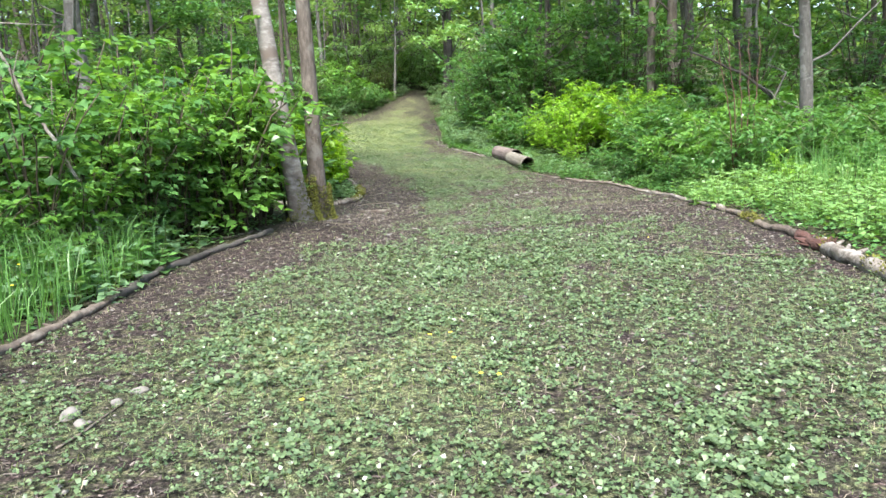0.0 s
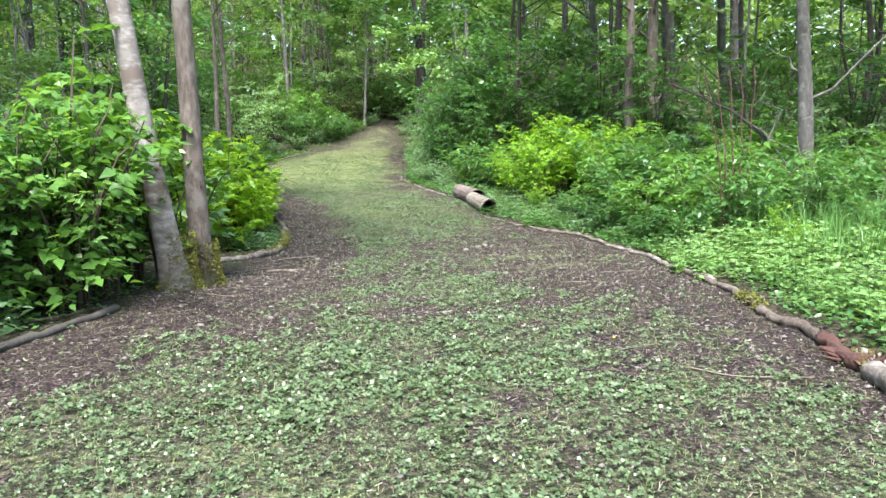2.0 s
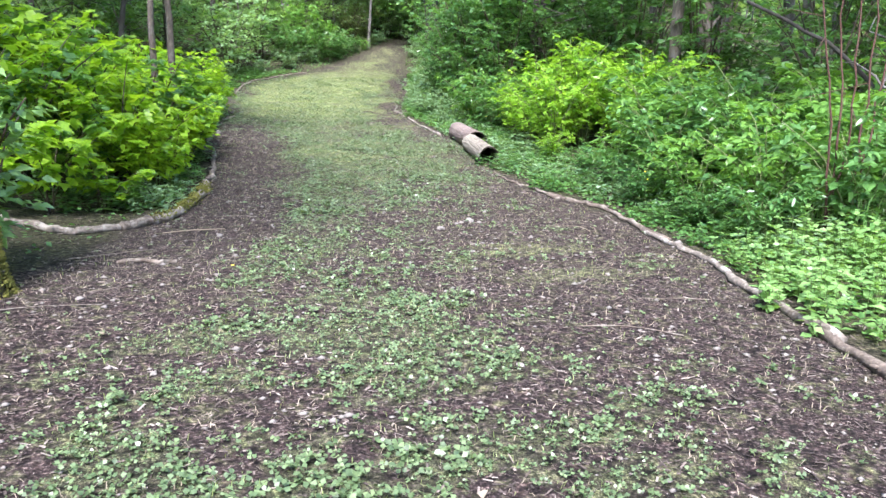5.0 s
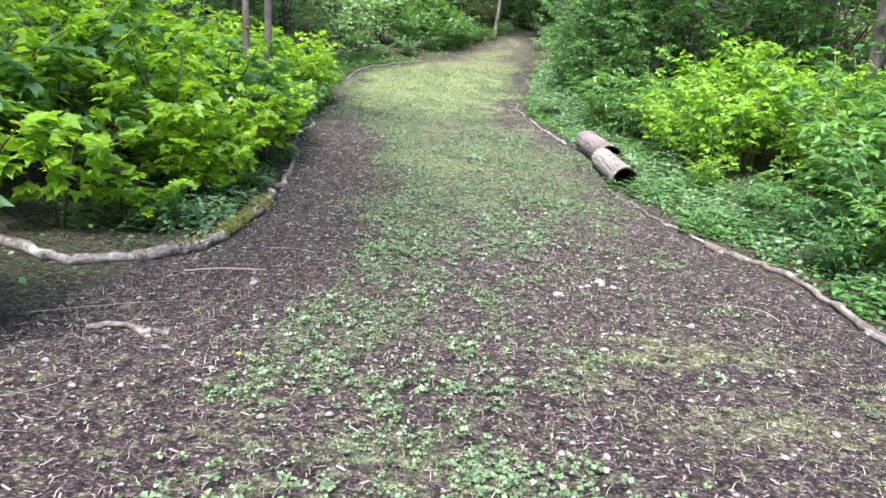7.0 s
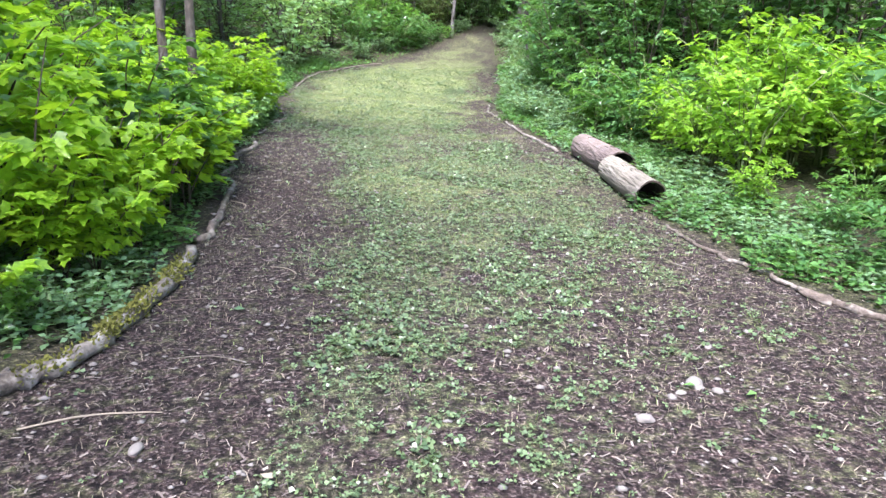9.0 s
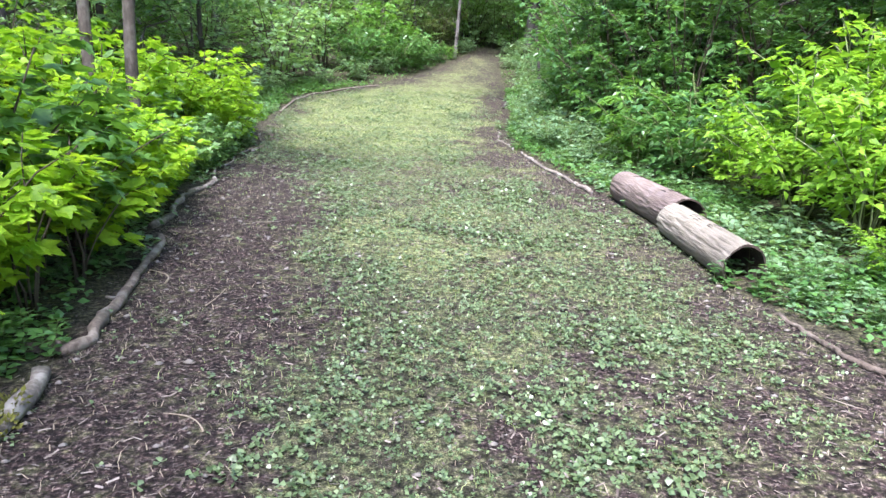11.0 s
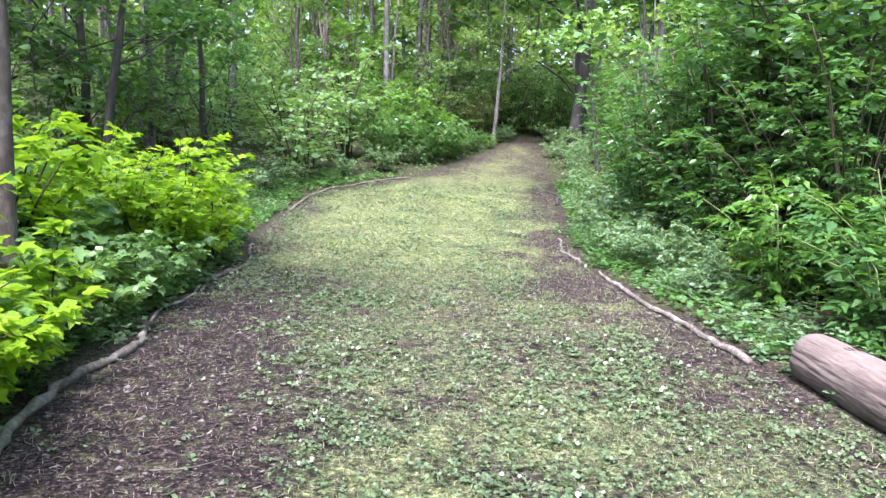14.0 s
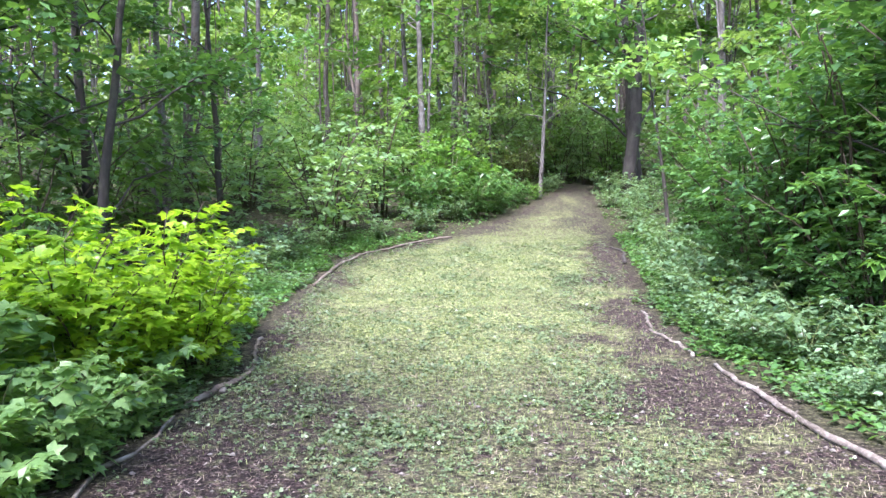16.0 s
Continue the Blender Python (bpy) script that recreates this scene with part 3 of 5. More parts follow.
plant_all(broad, [(0.5, 20.3, 0.8), (0.72, 19.9, 0.6), (0.82, 20.6, 0.6), (0.8, 21.3, 0.55), (0.15, 20.0, 1.0), (0.55, 21.1, 0.75), (0.1, 20.9, 1.1), (-0.4, 20.3, 1.3), (-0.5, 21.4, 1.3), (0.55, 19.4, 0.7), (0.7, 18.5, 0.6), (0.75, 15.6, 0.55), (0.5, 22.0, 0.9), (-1.1, 20.9, 1.5)], "broad-leaved shrubs by the path", 34, 0.95, 1.2)
tall = [shrub("shrub", 112 + k, 0.55, 1.25, 5, 6, 6, 0.155, LOBED, 0.95, LEAF_BRIGHT, STEM_BROWN,
              "open shrub with large bright lobed leaves on thin canes", low=0.35) for k in range(2)]
plant_all(tall, [(0.1, 12.55, 0.95), (-0.45, 12.5, 1.15), (0.55, 12.75, 0.65), (0.75, 17.9, 0.8), (0.72, 16.9, 0.85), (0.8, 18.6, 0.6), (0.3, 21.4, 0.85), (0.85, 17.3, 0.7), (0.88, 16.3, 0.6), (0.85, 15.7, 0.75), (0.78, 18.4, 0.75), (0.75, 19.1, 0.75), (0.95, 17.0, 0.6), (0.7, 14.9, 0.7), (0.98, 14.4, 0.75), (1.0, 15.2, 0.85), (1.02, 15.9, 0.85), (0.95, 16.6, 0.8), (0.9, 13.8, 0.6), (0.85, 18.0, 0.7)], "large-leaved shrubs by the path", 2)

# dark brambles left of the start
bramble = [shrub("bramble", 120 + k, 0.75, 1.6, 10, 10, 9, 0.105, OVATE, 0.85, (LEAF_MID, LEAF_DARK, LEAF_MID)[k], STEM_BROWN,
                 "tall green bramble thicket with toothed leaves") for k in range(3)]
spots = [(-0.75, 8.9, 0.85), (-1.2, 8.3, 0.9), (-1.7, 7.6, 0.9), (-2.1, 6.9, 0.9), (-1.0, 9.6, 1.05), (-1.8, 9.0, 1.1), (-2.6, 8.0, 1.0), (-3.2, 7.0, 1.0), (-2.6, 9.8, 1.15), (-3.6, 8.8, 1.1),
         (-1.1, 10.6, 1.0), (-2.0, 11.2, 1.2), (-3.8, 10.6, 1.2), (-4.6, 7.6, 1.1), (-4.8, 9.6, 1.2), (-1.2, 12.4, 0.8), (-0.55, 8.7, 1.1), (-1.45, 8.0, 1.0), (-3.0, 5.6, 0.9), (-4.2, 5.6, 1.0), (-5.6, 6.5, 1.1), (-1.75, 6.9, 0.62), (-2.35, 6.2, 0.68), (-2.9, 5.2, 0.62), (-1.05, 8.5, 1.0), (-2.2, 8.6, 1.2), (-3.0, 9.0, 1.3), (-0.3, 9.9, 1.0), (-3.9, 7.9, 1.2)]
plant_all(bramble, spots, "bramble thicket", 3, 1.1, 1.4)

spray = [shrub("bramble", 124 + k, 0.6, 1.9, 5, 10, 8, 0.11, OVATE, 0.85, (LEAF_MID, LEAF_HERB)[k], STEM_BROWN,
               "tall open bramble with arching sprays before the birch", low=0.2) for k in range(2)]
plant_all(spray, [(-0.3, 9.0, 0.95), (-0.45, 8.65, 0.9), (0.05, 9.75, 1.0), (-0.5, 9.0, 1.0), (-0.8, 8.75, 1.0), (-1.3, 8.4, 1.05), (-0.2, 9.8, 1.15), (-1.9, 7.9, 1.05), (-2.6, 7.4, 1.1), (-3.4, 7.6, 1.2), (0.3, 10.4, 1.0)], "bramble thicket", 33, 0.95, 1.2)

# the right bank: elder, with bright shoots by the logs
elder = [shrub("elder_shrub", 130 + k, 0.75, 1.25, 11, 10, 11, 0.115, OVATE, 0.62, (LEAF_DARK, LEAF_MID, LEAF_DARK)[k], STEM_GREEN,
               "green elder shrub with leaflets in pairs on the bank") for k in range(3)]
spots = [(7.2, 10.2, 0.9), (7.7, 11.2, 1.0), (7.5, 12.2, 0.9), (7.8, 13.3, 1.0), (7.9, 14.5, 1.05), (8.2, 12.9, 1.1), (8.2, 15.3, 1.1), (8.4, 16.4, 1.15), (7.0, 11.2, 0.85), (6.75, 12.2, 0.75), (6.5, 11.5, 0.5), (6.4, 12.7, 0.5), (6.55, 13.7, 0.5), (6.5, 14.6, 0.4), (7.0, 15.0, 0.45), (6.5, 10.6, 0.5), (7.05, 13.2, 0.9), (7.35, 14.2, 0.95), (8.6, 12.2, 1.1), (8.6, 13.9, 1.2),
         (8.6, 15.4, 1.2), (8.4, 10.4, 1.0), (9.4, 11.2, 1.1), (9.6, 13.2, 1.2), (8.0, 8.9, 0.8), (9.2, 9.4, 0.9), (10.3, 10.4, 1.0), (6.6, 19.6, 0.85), (7.3, 18.6, 1.0), (6.5, 21.0, 0.8), (7.1, 20.2, 1.0), (10.6, 12.4, 1.2), (5.0, 38.6, 0.6), (5.5, 39.4, 0.6), (4.7, 37.6, 0.6), (6.1, 40.1, 0.45), (3.9, 36.7, 1.1), (4.2, 37.8, 1.1), (3.2, 37.4, 1.4), (2.4, 35.6, 1.2)]
plant_all(elder, spots, "elder on the bank", 4, 1.0, 1.35)
shoots = [shrub("shrub", 140 + k, 0.8, 1.6, 12, 10, 9, 0.115, OVATE, 0.7, LEAF_LIME, STEM_GREEN,
                "bright light-green shrub behind the fallen logs", low=0.25) for k in range(2)]
plant_all(shoots, [(6.75, 16.5, 0.9), (6.75, 17.5, 1.0), (7.4, 16.9, 1.1), (7.5, 17.9, 1.15), (6.75, 18.6, 0.85), (8.1, 17.3, 1.15), (6.45, 15.75, 0.4), (7.7, 15.9, 0.9), (8.4, 15.9, 1.15), (8.3, 18.4, 1.2), (9.1, 17.0, 1.2), (6.2, 25.2, 0.35), (6.9, 9.1, 0.35), (6.75, 22.2, 0.35)], "bright shrubs by the logs", 5, 0.95, 1.15)

# tall dark shrubs on the right, further on
laurel = [shrub("laurel_shrub", 150 + k, 1.15, 2.7, 13, 14, 15, 0.12, SIMPLE, 0.55, LEAF_DARK, STEM_BROWN,
                "tall dense dark-green shrub with narrow glossy leaves", low=0.02) for k in range(3)]
plant_all(laurel, [(10.2, 14.6, 0.95), (11.4, 16.2, 1.1), (9.4, 20.6, 1.0), (11.2, 21.0, 1.2), (12.2, 13.8, 1.1), (10.6, 24.6, 1.2), (13.6, 17.4, 1.2), (6.9, 23.2, 0.6), (7.1, 26.6, 0.75), (6.8, 25.6, 0.6), (7.7, 28.4, 0.9), (7.0, 24.8, 0.8), (7.9, 24.2, 1.25), (7.2, 21.2, 0.8), (7.3, 22.3, 0.85), (7.2, 23.9, 0.95), (7.4, 25.6, 1.0), (8.3, 23.2, 1.15), (8.6, 25.0, 1.2), (7.6, 27.4, 1.0), (8.9, 26.9, 1.2), (8.0, 29.2, 0.9), (8.4, 21.4, 1.0), (9.4, 28.8, 1.15), (8.2, 31.2, 0.8), (9.8, 22.9, 1.2), (9.6, 19.6, 1.1), (9.9, 17.4, 1.0), (8.6, 33.2, 0.75)], "tall shrubs on the right", 6, 1.12, 1.4)
fringe = [shrub("shrub", 160 + k, 0.6, 0.85, 9, 9, 9, 0.085, SIMPLE, 0.7, LEAF_BLUE, STEM_GREEN,
                "low grey-green shrub at the edge of the path") for k in range(2)]
plant_all(fringe, [(6.75, 41.7, 0.7), (7.05, 42.6, 0.8), (8.6, 40.6, 0.8), (8.7, 42.0, 0.9), (8.1, 38.6, 0.7),  (8.9, 37.2, 1.2), (9.2, 39.0, 1.2), (6.5, 23.4, 1.0), (6.6, 24.7, 1.1), (6.8, 26.0, 1.1), (7.0, 27.3, 1.1), (7.3, 28.5, 1.1), (6.5, 22.2, 0.9), (5.95, 23.5, 0.7), (6.0, 24.8, 0.75), (6.3, 26.0, 0.8), (6.5, 27.2, 0.8), (6.1, 22.9, 0.75), (6.0, 24.1, 0.8), (6.15, 25.4, 0.85), (6.4, 26.6, 0.9), (6.6, 27.8, 0.95), (6.9, 29.0, 1.0), (7.2, 30.2, 1.0), (7.5, 31.6, 0.9), (7.7, 33.0, 0.9), (7.9, 34.6, 0.9), (8.2, 36.4, 0.9), (6.05, 21.7, 0.7), (8.6, 38.5, 0.9), (9.0, 40.5, 0.9),
                   (0.0, 25.6, 0.8), (-0.2, 27.0, 0.9), (-0.1, 28.6, 0.9), (0.1, 30.2, 0.9), (0.5, 31.8, 0.9), (1.6, 33.2, 0.9), (2.6, 34.6, 0.9), (3.4, 36.2, 0.95), (4.2, 38.0, 0.9), (4.7, 39.6, 1.0),
                   (-1.0, 25.4, 1.0), (-1.2, 27.8, 1.1), (-1.0, 30.4, 1.1)], "low shrubs along the edges", 7, 0.95, 1.3)

# undergrowth of the wood beyond
wood = [shrub("undergrowth_shrub", 170 + k, 1.0, 1.7, 6, 14, 10, 0.10, SIMPLE, 0.8, (LEAF_HAZY, LEAF_MID, LEAF_HAZY)[k], STEM_BROWN,
              "leafy green shrub in the undergrowth of the wood") for k in range(3)]
keep = lambda x, y: (off_left(x, y) > 1.5 and y > 25) or (off_right(x, y) > 2.2 and y > 30) or (off_left(x, y) > 3.2 and y > 11) or (off_right(x, y) > 4.6 and y > 11) or y > 46
clear = lambda x, y: not (3.0 < x < 7.2 and 36 < y < 42)
spots = [(8.4, 43.9), (9.2, 43.4), (7.6, 44.3), (9.0, 45.2), (8.2, 45.9), (7.2, 45.4), (9.9, 43.6), (6.6, 43.9)] + scatter(18, -2, 16, 44, 52, 83, lambda x, y: y > 46 or off_left(x, y) > 1.0 or off_right(x, y) > 1.0, 1.2)
spots += scatter(130, -10, 16, 8, 52, 8, lambda x, y: keep(x, y) and clear(x, y), 1.2)
spots += scatter(8, 16, 23, 16, 40, 81, lambda x, y: True, 1.6)
plant_all(wood, [(x, y, (0.9 + 0.5 * ((x * 7.3 + y * 3.1) % 1)) * (1.25 if y > 27 else 1.0)) for x, y in spots], "undergrowth of the wood", 9, 0.9, 1.35)
sapling = [tree("sapling", 180 + k, 6.5, 0.038, (BARK_GREY, BARK_BROWN, BARK_GREY)[k], (LEAF_CANOPY, LEAF_MID, LEAF_CANOPY)[k], 6, 700, 0.145, 0.12, 1.5, "thin leafy sapling in the wood", 0.06) for k in range(3)]
spots = scatter(76, -12, 18, 10, 58, 21, lambda x, y: (off_left(x, y) > 2.2 and y > 24) or off_left(x, y) > 3.5 or (off_right(x, y) > 2.4 and y > 29) or off_right(x, y) > 4.6 or y > 46, 1.1)
spots += scatter(16, 15, 26, 14, 42, 82, lambda x, y: True, 1.6)
plant_all(sapling, [(x, y, 1.0) for x, y in spots], "saplings of the wood", 22, 0.7, 1.25, 3.0)
hazel = shrub("hazel_shrub", 190, 1.3, 2.3, 30, 11, 9, 0.105, SIMPLE, 0.8, LEAF_OLIVE, STEM_BROWN, "round brownish hazel shrub with many upright canes")
put(hazel, 5.75, 41.2, 0, 0.85)
# low herbs on the banks
herbs = [herb_patch("herb_patch", 200 + k, 0.55, 0.42, 80, 0.078, SIMPLE, 0.8, LEAF_HERB, "low light-green herbs covering the bank") for k in range(2)]
spots = scatter(46, 4.9, 9.2, 3.6, 10.2, 10, lambda x, y: off_right(x, y) > 0.42, 0.42)
plant_all(herbs, [(x, y, 0.75 + 0.25 * min(1, off_right(x, y))) for x, y in spots], "light herbs on the bank", 11)
nettles = [herb_patch("herb_patch", 210 + k, 0.5, 0.34, 62, 0.088, SIMPLE, 0.75, (LEAF_BLUE, LEAF_DARK)[k], "low green leafy herbs at the path's edge") for k in range(2)]
spots = scatter(54, 5.3, 8, 10, 31, 12, lambda x, y: 0.42 < off_right(x, y) < 1.2 and not (5 < x < 6.15 and 15.6 < y < 19.6), 0.4)
spots += scatter(56, -1.5, 1.4, 13.0, 34, 13, lambda x, y: 0.40 < off_left(x, y) < 1.5, 0.45)
spots += [(5.72, 15.9), (5.85, 16.15), (5.95, 17.0), (6.0, 17.8), (6.02, 18.6), (5.9, 19.4), (0.35, 20.2), (0.55, 20.8), (0.2, 21.0), (0.6, 21.5), (0.45, 19.6), (0.7, 22.1), (0.3, 21.6), (0.1, 20.4)]
spots += scatter(44, -5, -0.8, 2.6, 9, 14, lambda x, y: 0.62 < off_left(x, y) < 3.2, 0.4)
plant_all(nettles, [(x, y, 0.85 if x > -1.0 or y > 10 else 1.35) for x, y in spots], "leafy herbs at the edges", 15)

# ---- trees ----
birch = tree("birch_tree", 300, 11, 0.135, BARK_BIRCH, LEAF_CANOPY, 9, 1600, 0.11, 0.42, 2.2, "pale-barked birch tree leaning over a mossy foot", 0.02, (-0.10, 0.0))
put(birch, 0.24, 9.5)
twin = tree("alder_tree", 301, 12, 0.115, BARK_BROWN, LEAF_CANOPY, 9, 1600, 0.11, 0.42, 2.2, "slender brown-barked tree with a mossy foot beside the birch", 0.015, (-0.012, 0.02))
put(twin, 0.46, 9.75)


def mossy_foot(thing, r, tall, seed):
    """A cushion of moss round a tree's foot."""
    rng = np.random.default_rng(seed)
    n = 2600
    a, z = rng.random(n) * 6.28, tall * rng.random(n) ** 1.8
    w = np.stack([np.cos(a), np.sin(a), 0.5 + 0 * a], -1)
    at = w * np.array([1, 1, 0]) * (r * (1 + 0.55 * np.exp(-z / 0.12)))[:, None] + np.stack([0 * z, 0 * z, z], -1)
    cushion = part("moss", leaves(SIMPLE, at, w + rng.normal(0, 0.5, w.shape), rng.normal(0, 1, w.shape), 0.018 + 0.022 * rng.random(n), 0.7), MOSS, thing, "olive moss round the foot")
    tagged(cushion, kind="stuff")


mossy_foot(birch, 0.155, 0.6, 1)
mossy_foot(twin, 0.135, 0.48, 2)
slim = tree("alder_tree", 302, 9, 0.075, BARK_BROWN, LEAF_CANOPY, 9, 1300, 0.10, 0.40, 1.8, "slim reddish-brown tree standing among bright shrubs", 0.015, (-0.03, 0.0))
put(slim, 0.46, 19.3)
more(slim, 0.15, 18.75, 130, 0.9, 1.0, "thin dark tree beside a slim brown one")
grey = [tree("alder_tree", 310 + k, 13, 0.15, (BARK_GREY, BARK_BROWN, BARK_GREY)[k], LEAF_CANOPY, 12, 2400, 0.20, 0.36, 3.2, "tall grey-barked alder in the wood", 0.03, ((0.05, 0), (-0.04, 0.0), (0, 0.02))[k], dead=4) for k in range(3)]
# The five from (14, 14) to (13.5, 7.5) are added for canopy shade.
spots = [(9.4, 11.7, 0.85), (10.6, 18.6, 1.15), (11.6, 19.5, 1.1), (9.4, 17.6, 0.8), (13.2, 18.8, 1.0), (-2.6, 11.4, 0.9), (-5.2, 12.0, 1.2), (-5.4, 15.6, 1.0), (-6.4, 29.0, 1.1),
         (11.8, 24.5, 1.1), (12.5, 29.0, 1.2), (6.3, 40.75, 0.5), (14.0, 14.0, 1.1), (12.6, 11.2, 1.1), (15.0, 22.0, 1.1), (16.5, 17.0, 1.1), (13.5, 7.5, 1.0), (3.6, 46.2, 1.1), (1.9, 47.5, 1.0), (4.9, 44.2, 0.7)]
plant_all(grey, spots, "alders of the wood", 16, 0.95, 1.08, 2.0)
dark = tree("ivy_tree", 325, 8, 0.10, BARK_DARK, LEAF_DARK, 10, 3000, 0.14, 0.14, 2.4, "dark many-stemmed tree wrapped in ivy", 0.04, (0.05, 0))
put(dark, 8.1, 22.4, 0)
more(dark, 9.1, 40.3, 30, 2.2, 1.0, "stout dark twin-trunked tree beside the path", 0)
more(dark, 9.7, 41.2, 160, 1.8, 1.0, "stout dark twin-trunked tree beside the path", 2)
more(dark, 8.4, 22.2, 120, 0.9, 1.0, "", 5)
more(dark, 7.9, 22.7, 240, 0.95, 1.0, "", -6)
far = [tree("alder_tree", 330 + k, 15, 0.12, (BARK_GREY, BARK_BROWN)[k % 2], (LEAF_CANOPY, LEAF_MID)[k % 2], 6, 1100, 0.27, 0.40, 3.2, "slender alder of the far wood and of the unseen shade trees", 0.05, stems=1, dead=3) for k in range(4)]
spots = scatter(72, -20, 24, 31, 66, 17, lambda x, y: off_left(x, y) > 2 or off_right(x, y) > 2 or y > 47, 2.0)
spots += scatter(12, -15, -6.5, 8, 32, 18, lambda x, y: True, 2.3) + scatter(12, 12.5, 20, 6, 32, 19, lambda x, y: True, 2.3)
# Unseen alders behind the start and beside it, added to shade the wood.
spots += scatter(10, 10.5, 20, -4, 7, 118, lambda x, y: True, 2.6) + scatter(9, -16, -6.5, -6, 9, 119, lambda x, y: True, 2.6) + scatter(9, -12, 14, -22, -8, 120, lambda x, y: True, 3.0)
plant_all(far, [(x, y, 1.0) for x, y in spots], "far alders", 20, 0.75, 1.25, 2.0)


overhang = tree("maple_sapling", 326, 5.2, 0.05, BARK_DARK, LEAF_HERB, 6, 700, 0.13, 0.55, 1.5, "slender sapling with pale leaves hanging over the path", 0.03, (-0.14, 0), LOBED)
put(overhang, 7.6, 31.0)
for k, (x, y, size) in enumerate([(-2.2, 27.3, 0.95), (-3.6, 25.6, 1.0), (-3.2, 29.8, 1.1), (-5.0, 27.6, 1.2), (-1.2, 30.6, 0.8)]):
    more(dark, x, y, 60 + 95 * k, size, 1.0, "dark tree with low spreading boughs", 4 - 2 * k)


def far_woods(near, deep, n_clump, per, top, leaf, puff, seed):
    """The wood's far edge: leaves by the thousand in uneven clumps on the rising ground."""
    rng = np.random.default_rng(seed)
    a = np.pi * (0.10 + 0.76 * rng.random(n_clump))
    d = near + deep * rng.random(n_clump)
    cx, cy = 3 + d * np.cos(a), 20 + d * np.sin(a)
    cz = height(cx, cy) + 0.2 + top * rng.random(n_clump) ** np.where(rng.random(n_clump) < 0.75, 1.0, 2.4)
    c = np.stack([cx, cy, cz], -1)
    at = (c[:, None] + rng.normal(0, 1, (n_clump, per, 3)) * np.array([1.5, 1.5, 0.9]) * puff).reshape(-1, 3)
    b = rng.random(len(at)) * 6.28
    along = np.stack([np.cos(b), np.sin(b), rng.normal(-0.3, 0.4, len(at))], -1)
    up = np.array([0, 0, 1.0]) + rng.normal(0, 0.5, at.shape)
    ob = part("far_woods", leaves(SIMPLE, at, along, up, leaf * (0.6 + 0.8 * rng.random(len(at))), 0.8), LEAF_CANOPY)
    tagged(ob, "distant green wood on rising ground", "woods", kind="stuff")


far_woods(34, 30, 1700, 28, 20, 0.36, 1.0, 77)
far_woods(60, 26, 2300, 44, 34, 1.1, 2.2, 79)


def wood_floor():
    """Ivy and seedlings that cover the floor of the wood off the path."""
    rng = np.random.default_rng(78)
    x, y = -13 + 33 * rng.random(64000), 3 + 50 * rng.random(64000)
    ye = 3 + 31 * rng.random(16000)
    d = 0.12 + 0.9 * rng.random(16000)
    xe = np.where(rng.random(16000) < 0.5, left_edge(ye) - d, right_edge(ye) + d)
    x, y = np.concatenate([x, xe]), np.concatenate([y, ye])
    off = np.maximum(left_edge(y) - x, x - right_edge(y))
    ok = (off > 0.16) & ~((x > 5.2) & (x < 6.05) & (y > 15.5) & (y < 19.3)) & ~((x > -0.9) & (x < 1.1) & (y > 9.3) & (y < 12.7) & (rng.random(len(x)) < 0.85)) & (rng.random(len(x)) < (off < 0.9) * 0.6 + 0.35 + 0.65 * step(0.35, 0.6, fractal(x, y, 2.0, 71)))
    x, y, off = x[ok], y[ok], off[ok]
    n = len(x)
    z = height(x, y) + 0.02 + (0.10 + 0.25 * step(0.5, 2.0, off) * lattice_noise(x, y, 0.8, 72)) * rng.random(n)
    b = rng.random(n) * 6.28
    along = np.stack([np.cos(b), np.sin(b), rng.normal(0, 0.3, n)], -1)
    up = np.array([0, 0, 1.0]) + rng.normal(0, 0.35, (n, 3))
    size = (0.05 + 0.03 * step(12, 30, y)) * (0.6 + 0.8 * rng.random(n))
    ob = part("wood_floor", leaves(SIMPLE, np.stack([x, y, z], -1), along, up, size, 0.85), LEAF_DARK)
    tagged(ob, "low ivy and seedlings on the floor of the wood", "undergrowth", kind="stuff")


wood_floor()


